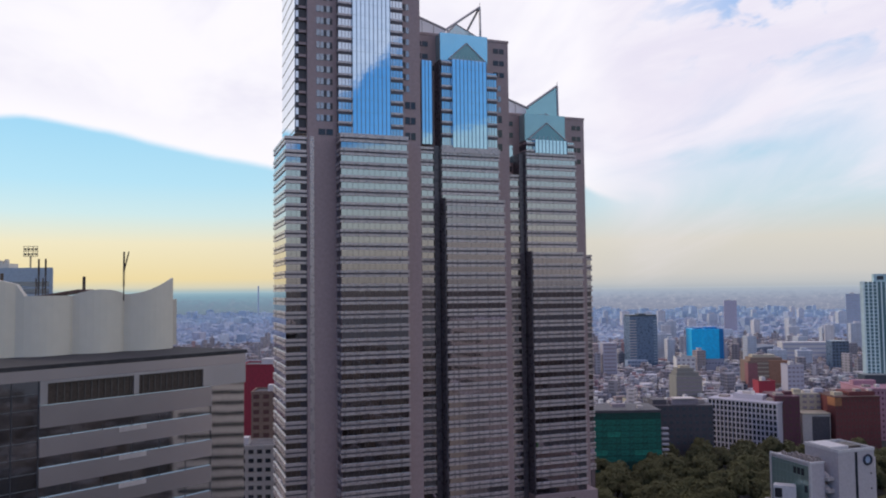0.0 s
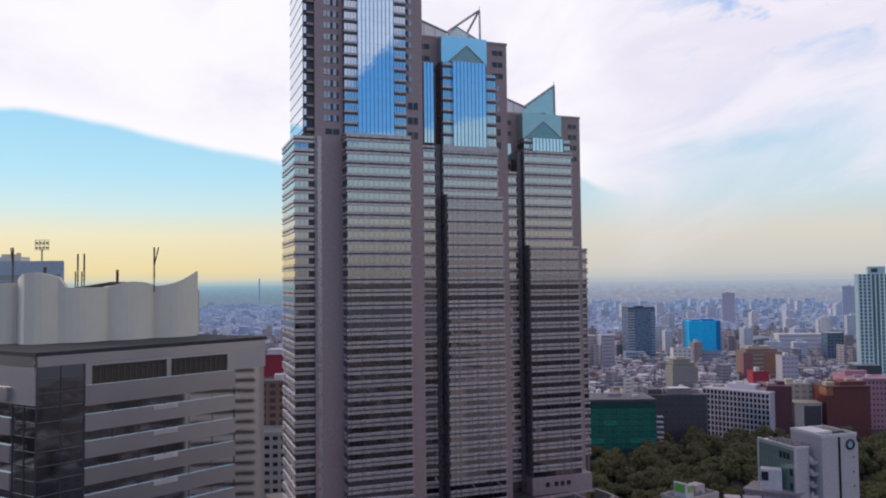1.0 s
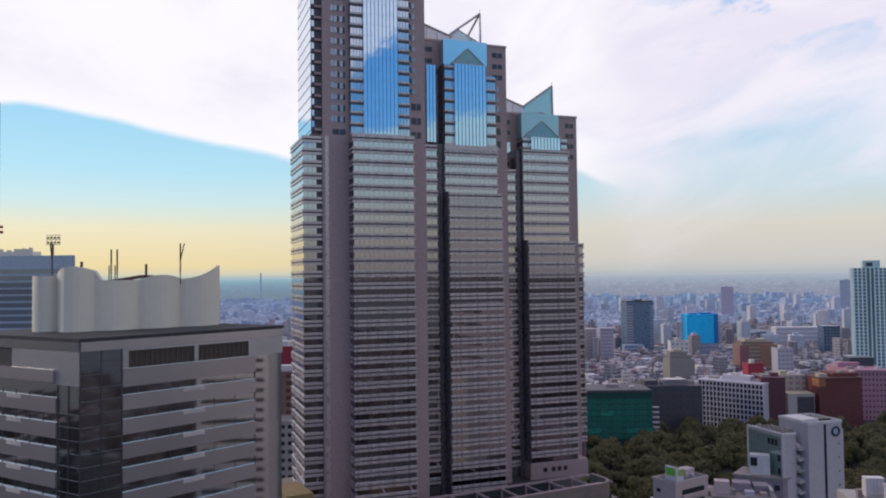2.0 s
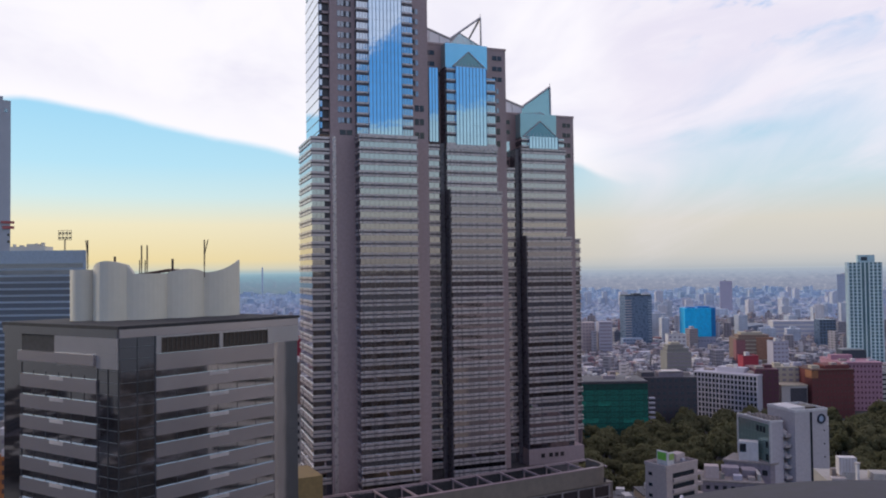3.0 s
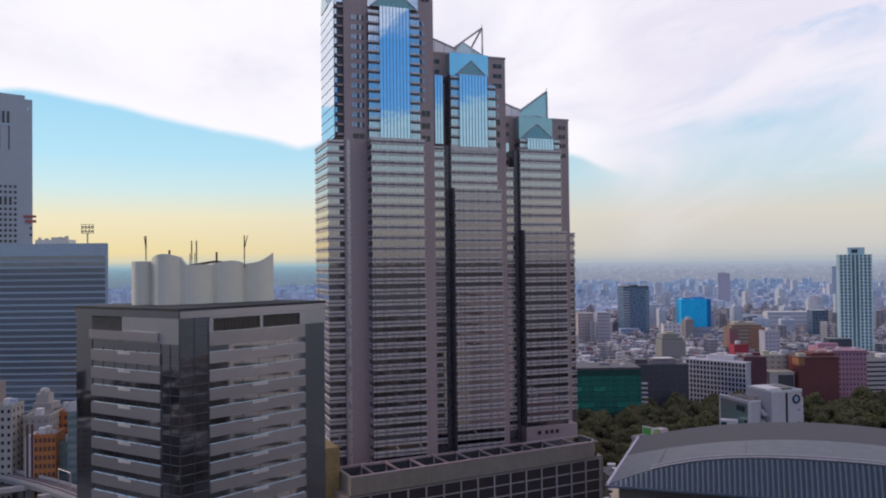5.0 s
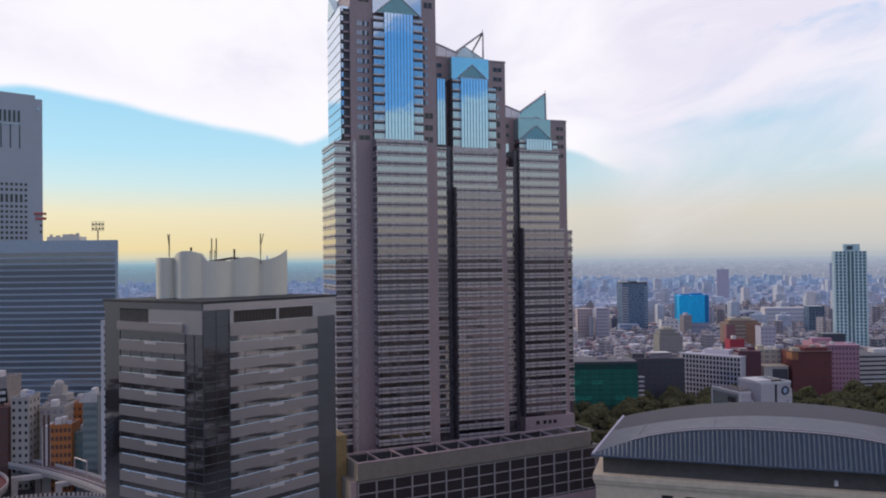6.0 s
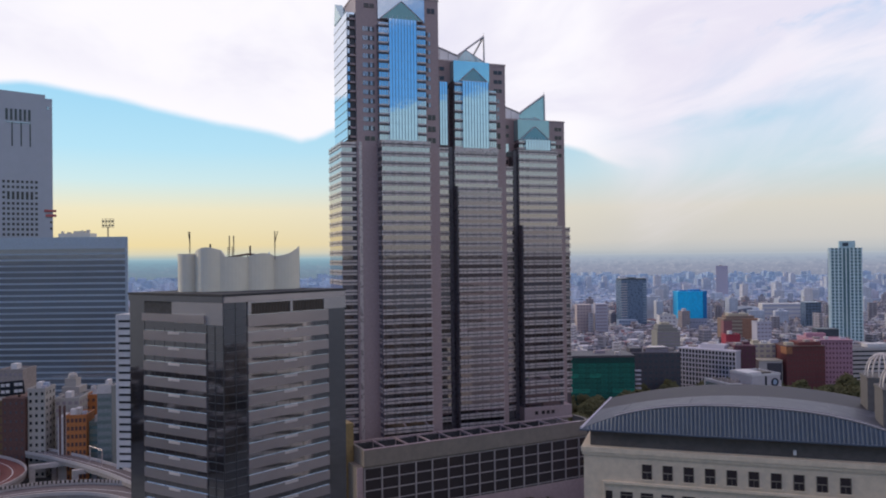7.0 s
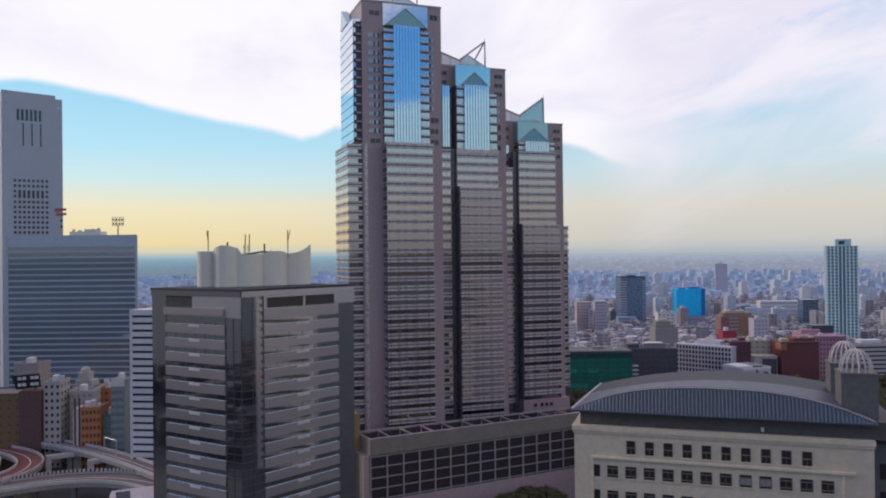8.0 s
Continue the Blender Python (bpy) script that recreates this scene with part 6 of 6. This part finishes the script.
city("hazy_city_blocks", "farthest field of houses, tinted pale blue by haze", 9000, 2350, 3470, city_material("hazy_house_walls", HAZE_STOPS, 0.45), 14, 6, tall=0.05, size=(10, 34))


# ---- elevated road ----
def smooth_line(points, n=10):
    out = []
    p = [Vector(points[0]) * 2 - Vector(points[1])] + [Vector(q) for q in points] + [Vector(points[-1]) * 2 - Vector(points[-2])]
    for i in range(1, len(p) - 2):
        for k in range(n):
            t = k / n
            out.append(0.5 * (2 * p[i] + (p[i + 1] - p[i - 1]) * t + (2 * p[i - 1] - 5 * p[i] + 4 * p[i + 1] - p[i + 2]) * t * t + (3 * p[i] - p[i - 1] - 3 * p[i + 1] + p[i + 2]) * t ** 3))
    return out + [p[-2]]


def ribbon(line, a, b, z0, z1):
    """A solid strip along a line, between two offsets and two heights."""
    bm = bmesh.new()
    rows = []
    for i, p in enumerate(line):
        d = (line[min(i + 1, len(line) - 1)] - line[max(i - 1, 0)]).normalized()
        o = Vector((-d.y, d.x, 0))
        l, r = p + o * a, p + o * b
        rows.append([bm.verts.new((l.x, l.y, z0)), bm.verts.new((r.x, r.y, z0)), bm.verts.new((r.x, r.y, z1)), bm.verts.new((l.x, l.y, z1))])
    for q, s in zip(rows, rows[1:]):
        for k in range(4):
            bm.faces.new((q[k], q[(k + 1) % 4], s[(k + 1) % 4], s[k]))
    bm.faces.new(rows[0]), bm.faces.new(list(reversed(rows[-1])))
    bmesh.ops.recalc_face_normals(bm, faces=bm.faces[:])
    return bm


RED_LANE = material("red_road_surface", (0.16, 0.052, 0.045), 0.85, 0, 0.15, 3.0, 0.3)


def elevated_road(label, points, width, z, surface):
    ob = thing("elevated_road", label, "road")
    line = smooth_line([(x, y, 0) for x, y in points])
    h = width / 2
    part("girder", ribbon(line, -h, h, z - 2.2, z - 0.4), CONCRETE, ob)
    part("carriageway", ribbon(line, -h + 0.5, h - 0.5, z - 0.395, z - 0.2), surface, ob)
    for s in (-1, 1):
        part("parapet", ribbon(line, s * h - 0.25, s * h + 0.25, z - 0.39, z + 1.0), PALE_PANEL, ob)
    part("centre_line", ribbon(line, -0.2, 0.2, z - 0.19, z - 0.15), WHITE_WALL, ob)
    for i in range(6, len(line) - 1, 12):
        p = line[i]
        part("pier", boxes((p.x - 1.2, p.x + 1.2, p.y - 1.2, p.y + 1.2, 0, z - 2.25)), CONCRETE, ob)
    return ob


elevated_road("curving concrete viaduct with pale parapets and grey lanes", [(-330, 333), (-290, 329), (-249, 318), (-227, 311), (-204, 300), (-179, 284), (-158, 268), (-141, 253), (-112, 226), (-85, 195)], 9.0, 13.0, DECK)
low = elevated_road("wide curved concrete viaduct with a railed edge", [(-260, 205), (-225, 222), (-199, 235), (-188, 242), (-176, 247), (-161, 248.5), (-147, 245.5), (-134, 239), (-112, 224), (-95, 208)], 15.0, 10.5, DECK)
elevated_road("curved ramp with red painted lanes", [(-330, 322), (-285, 316), (-240, 299), (-219, 287), (-206, 272), (-202, 256), (-206, 240)], 11.0, 11.6, RED_LANE)
elevated_road("inner ramp with red and ochre lanes", [(-300, 300), (-262, 296), (-236, 286), (-224, 272), (-222, 258), (-228, 244)], 6.0, 11.0, RED_LANE)
part("rail_back", ribbon(smooth_line([(-199, 235, 0), (-188, 242, 0), (-176, 247, 0), (-161, 248.5, 0), (-147, 245.5, 0), (-134, 239, 0)], 9), 7.0, 7.2, 11.2, 12.5), DARK_STEEL, low)
posts = smooth_line([(-199, 235, 0), (-188, 242, 0), (-176, 247, 0), (-161, 248.5, 0), (-147, 245.5, 0), (-134, 239, 0)], 9)
slat = mesh_of("rail_slat", boxes((-0.5, 0.5, -0.08, 0.08, 0, 1.3)), PALE_PANEL)
for p, q in zip(posts, posts[1:]):
    d = (q - p).normalized()
    o = Vector((-d.y, d.x, 0)) * 6.8
    piece("rail_slat", slat, low, p.x + o.x, p.y + o.y, 11.3, math.atan2(d.y, d.x) + 0.5)
for x, y, rz in ((-199, 286, 28), (-174, 277, 32)):
    g = thing("portal_frame", "pale concrete portal frame carrying the viaduct", "road support", x, y, 0, rz, group="viaduct portals")
    part("column", boxes((-6.2, -3.6, -1.3, 1.3, 0, 9.6)), PALE_PANEL, g)
    part("crossbeam", boxes((-6.2, 12, -1.4, 1.4, 9.6, 11.6)), PALE_PANEL, g)
gantry = thing("sign_gantry", "pale steel sign gantry over the viaduct", "gantry", -171.5, 281, 12.6, -40)
bm = bmesh.new()
bar(bm, (-6, 0, 0), (-6, 0, 7.5), 0.3), bar(bm, (6, 0, 0), (6, 0, 7.5), 0.3), bar(bm, (-6, 0, 7.5), (6, 0, 7.5), 0.3)
part("portal", bm, LEDGE, gantry)


# ---- trees of the park ----
def leaf_material():
    mt = bpy.data.materials.new("foliage")
    mt.use_nodes = True
    g = Nodes(mt.node_tree)
    per = g.node("ShaderNodeNewGeometry").outputs["Random Per Island"]
    rnd = g.node("ShaderNodeObjectInfo").outputs["Random"]
    col = g.ramp(per, [(0.0, (0.150, 0.143, 0.076)), (0.6, (0.160, 0.152, 0.082)), (1.0, (0.172, 0.160, 0.092))])
    col = g.mix(g.m("MULTIPLY", rnd, 0.45), col, (0.098, 0.100, 0.046))
    p = g.node("ShaderNodeBsdfPrincipled")
    g.put(p.inputs["Base Color"], col)
    p.inputs["Roughness"].default_value, p.inputs["Specular IOR Level"].default_value = 0.8, 0.08
    thru = g.node("ShaderNodeBsdfTranslucent")
    g.put(thru.inputs[0], col)
    both = g.node("ShaderNodeMixShader")
    both.inputs[0].default_value = 0.4
    g.put(both.inputs[1], p.outputs[0])
    g.put(both.inputs[2], thru.outputs[0])
    g.put(g.node("ShaderNodeOutputMaterial").inputs[0], both.outputs[0])
    return mt


LEAF = leaf_material()
BARK = material("bark", (0.07, 0.05, 0.035), 0.9, 0, 0.2, 0.6, 0.3, 0.3)


def make_tree(seed):
    rnd = random.Random(seed)
    ob = thing("tree", "dense dark green broadleaf park tree", "tree", group="park trees")
    bm = bmesh.new()
    bar(bm, (0, 0, 0), (0.2, 0.1, 4.5), 0.45, 7)
    limbs = []
    for i in range(7):
        a = i * 0.9 + rnd.random()
        tip = Vector((math.cos(a) * rnd.uniform(2.2, 4.2), math.sin(a) * rnd.uniform(2.2, 4.2), rnd.uniform(7.0, 12.0)))
        bar(bm, (0.2, 0.1, 4.0), tip, 0.16, 5)
        limbs.append(tip)
    part("trunk", bm, BARK, ob)
    verts, faces = [], []
    blobs = [(t, rnd.uniform(1.8, 3.1)) for t in limbs] + [(Vector((0, 0, rnd.uniform(10.5, 13))), 2.9)]
    for c, r in blobs:
        for _ in range(230):
            d = Vector((rnd.gauss(0, 1), rnd.gauss(0, 1), rnd.gauss(0, 0.8))).normalized()
            p = c + d * r * rnd.uniform(0.6, 1.25)
            nrm = (d + Vector((rnd.uniform(-0.7, 0.7), rnd.uniform(-0.7, 0.7), rnd.uniform(-0.3, 0.9)))).normalized()
            e1 = nrm.orthogonal().normalized() * rnd.uniform(0.36, 0.70)
            e2 = nrm.cross(e1)
            k = len(verts)
            verts.extend(tuple(q) for q in (p - e1 - e2 * 0.6, p + e1 - e2 * 0.4, p + e1 * 0.7 + e2, p - e1 * 0.8 + e2 * 0.8))
            faces.append((k, k + 1, k + 2, k + 3))
    me = bpy.data.meshes.new("crown")
    me.from_pydata(verts, [], faces)
    me.materials.append(LEAF)
    cr = new("crown", me)
    cr.parent = ob
    return ob


def plant_park():
    rnd = random.Random(11)
    kinds = [make_tree(s) for s in (1, 2, 3)]
    spots = []
    while len(spots) < 235:
        x, y = rnd.uniform(40, 420), rnd.uniform(318, 520)
        if y > 456 and x < 136 or y > 495 or x > 0.62 * (y + 105):
            continue
        if x < 62 and y < 345:
            continue
        if any((x - a) ** 2 + (y - b) ** 2 < 42 for a, b in spots):
            continue
        spots.append((x, y))
    for u, v in ((54, -11), (60, -13), (66, -10), (71, -12), (76, -10), (62, -7), (69, -6)):
        spots.append((-35.87 + u * 0.883 - v * 0.469, 201.44 + u * 0.469 + v * 0.883))
    for x, y in ((-186, 226), (-178, 222), (-168, 228), (-158, 224), (-150, 230), (-196, 222)):
        spots.append((x, y))
    for i, (x, y) in enumerate(spots):
        m = pose(x, y, 0, 0, 0, rnd.uniform(0, 360)) @ Matrix.Scale(rnd.uniform(0.85, 1.45), 4)
        if i < 3:
            kinds[i].matrix_basis = m
            continue
        src = kinds[i % 3]
        t = copy_thing(src, pose(x, y, 0, 0, 0, rnd.uniform(0, 360)))
        t.scale = (rnd.uniform(0.9, 1.4),) * 2 + (rnd.uniform(0.8, 1.25) * (0.45 if x < -100 else 0.62 if y < 260 else 1.0),)


plant_park()


# ---- low houses past the park, each of its own ----
def house_kind(seed, wall):
    rnd = random.Random(seed)
    w, d, h = rnd.uniform(8, 15), rnd.uniform(8, 14), rnd.uniform(6.5, 15)
    ob = thing("house", "small city house with flat roof and rows of windows", "house", group="houses past the park")
    b = part("wall", boxes((-w / 2, w / 2, -d / 2, d / 2, 0, h)), wall, ob)
    part("roof", boxes((-w / 2 - 0.3, w / 2 + 0.3, -d / 2 - 0.3, d / 2 + 0.3, h, h + 0.5)), ROOF_GREY if seed % 2 else WHITE_WALL, ob)
    part("roof_hut", boxes((-w * 0.2, w * 0.15, -d * 0.1, d * 0.3, h + 0.5, h + 2.9)), WHITE_WALL, ob)
    me = mesh_of("window", boxes((-0.8, 0.8, -0.1, 0.05, 0, 1.3)), GLASS_DARK)
    for k in range(int(h // 3.1)):
        for i in range(int(w // 3)):
            piece("window", me, b, -w / 2 + 1.7 + i * 3, -d / 2, 1.0 + 3.1 * k)
    return ob


def plant_houses():
    rnd = random.Random(21)
    kinds = [house_kind(i, m) for i, m in enumerate((WHITE_WALL, BEIGE, CONCRETE, PALE_PANEL, OCHRE, CREAM, WHITE_WALL, GREY_PANEL))]
    spots = []
    tries = 0
    while len(spots) < 176 and tries < 9000:
        tries += 1
        if rnd.random() < 0.8:
            x, y = rnd.uniform(85, 330), rnd.uniform(500, 690)
        elif rnd.random() < 0.5:
            x, y = rnd.uniform(66, 150), rnd.uniform(252, 312)
        else:
            x, y = rnd.uniform(-130, -60), rnd.uniform(300, 380)
        if x > 0 and y > 330 and (y < 580 and x > 130 or y < 500):
            continue
        if y < 330 and x > 100 and y > 262 + 0 * x and abs(x - 135) < 24:
            continue
        if any((x - a) ** 2 + (y - b) ** 2 < 130 for a, b in spots):
            continue
        spots.append((x, y))
    for i, (x, y) in enumerate(spots):
        m = pose(x, y, 0, 0, 0, rnd.choice((8, 20, -25, -12)) + rnd.uniform(-5, 5))
        if i < len(kinds):
            kinds[i].matrix_basis = m
        else:
            copy_thing(kinds[i % len(kinds)], m)


plant_houses()


# ---- low white workshop with a raked skylight below the viaduct ----
shop = thing("workshop", "low white workshop with a dark raked skylight", "building", -143, 216, -4.4, 24)
part("wall", boxes((0, 18, 0, 12, 0, 13.5)), PALE_PANEL, shop)
roof_pts = [(-0.4, -0.4, 13.5), (18.4, -0.4, 13.5), (18.4, 12.4, 13.5), (-0.4, 12.4, 13.5), (0.5, 6, 16.8), (17.5, 6, 16.8)]
part("roof", solid(roof_pts, [(0, 1, 5, 4), (2, 3, 4, 5), (1, 2, 5), (3, 0, 4), (3, 2, 1, 0)]), PALE_PANEL, shop)
part("skylight", solid([(2, 0.6, 14.2), (7.5, 0.6, 14.2), (7.5, 4.6, 16.4), (2, 4.6, 16.4), (2, 0.7, 13.8), (7.5, 0.7, 13.8), (7.5, 4.7, 16.0), (2, 4.7, 16.0)], [(0, 1, 2, 3), (7, 6, 5, 4), (0, 4, 5, 1), (1, 5, 6, 2), (2, 6, 7, 3), (3, 7, 4, 0)]), GLASS_DARK, shop, "dark glazed skylight")
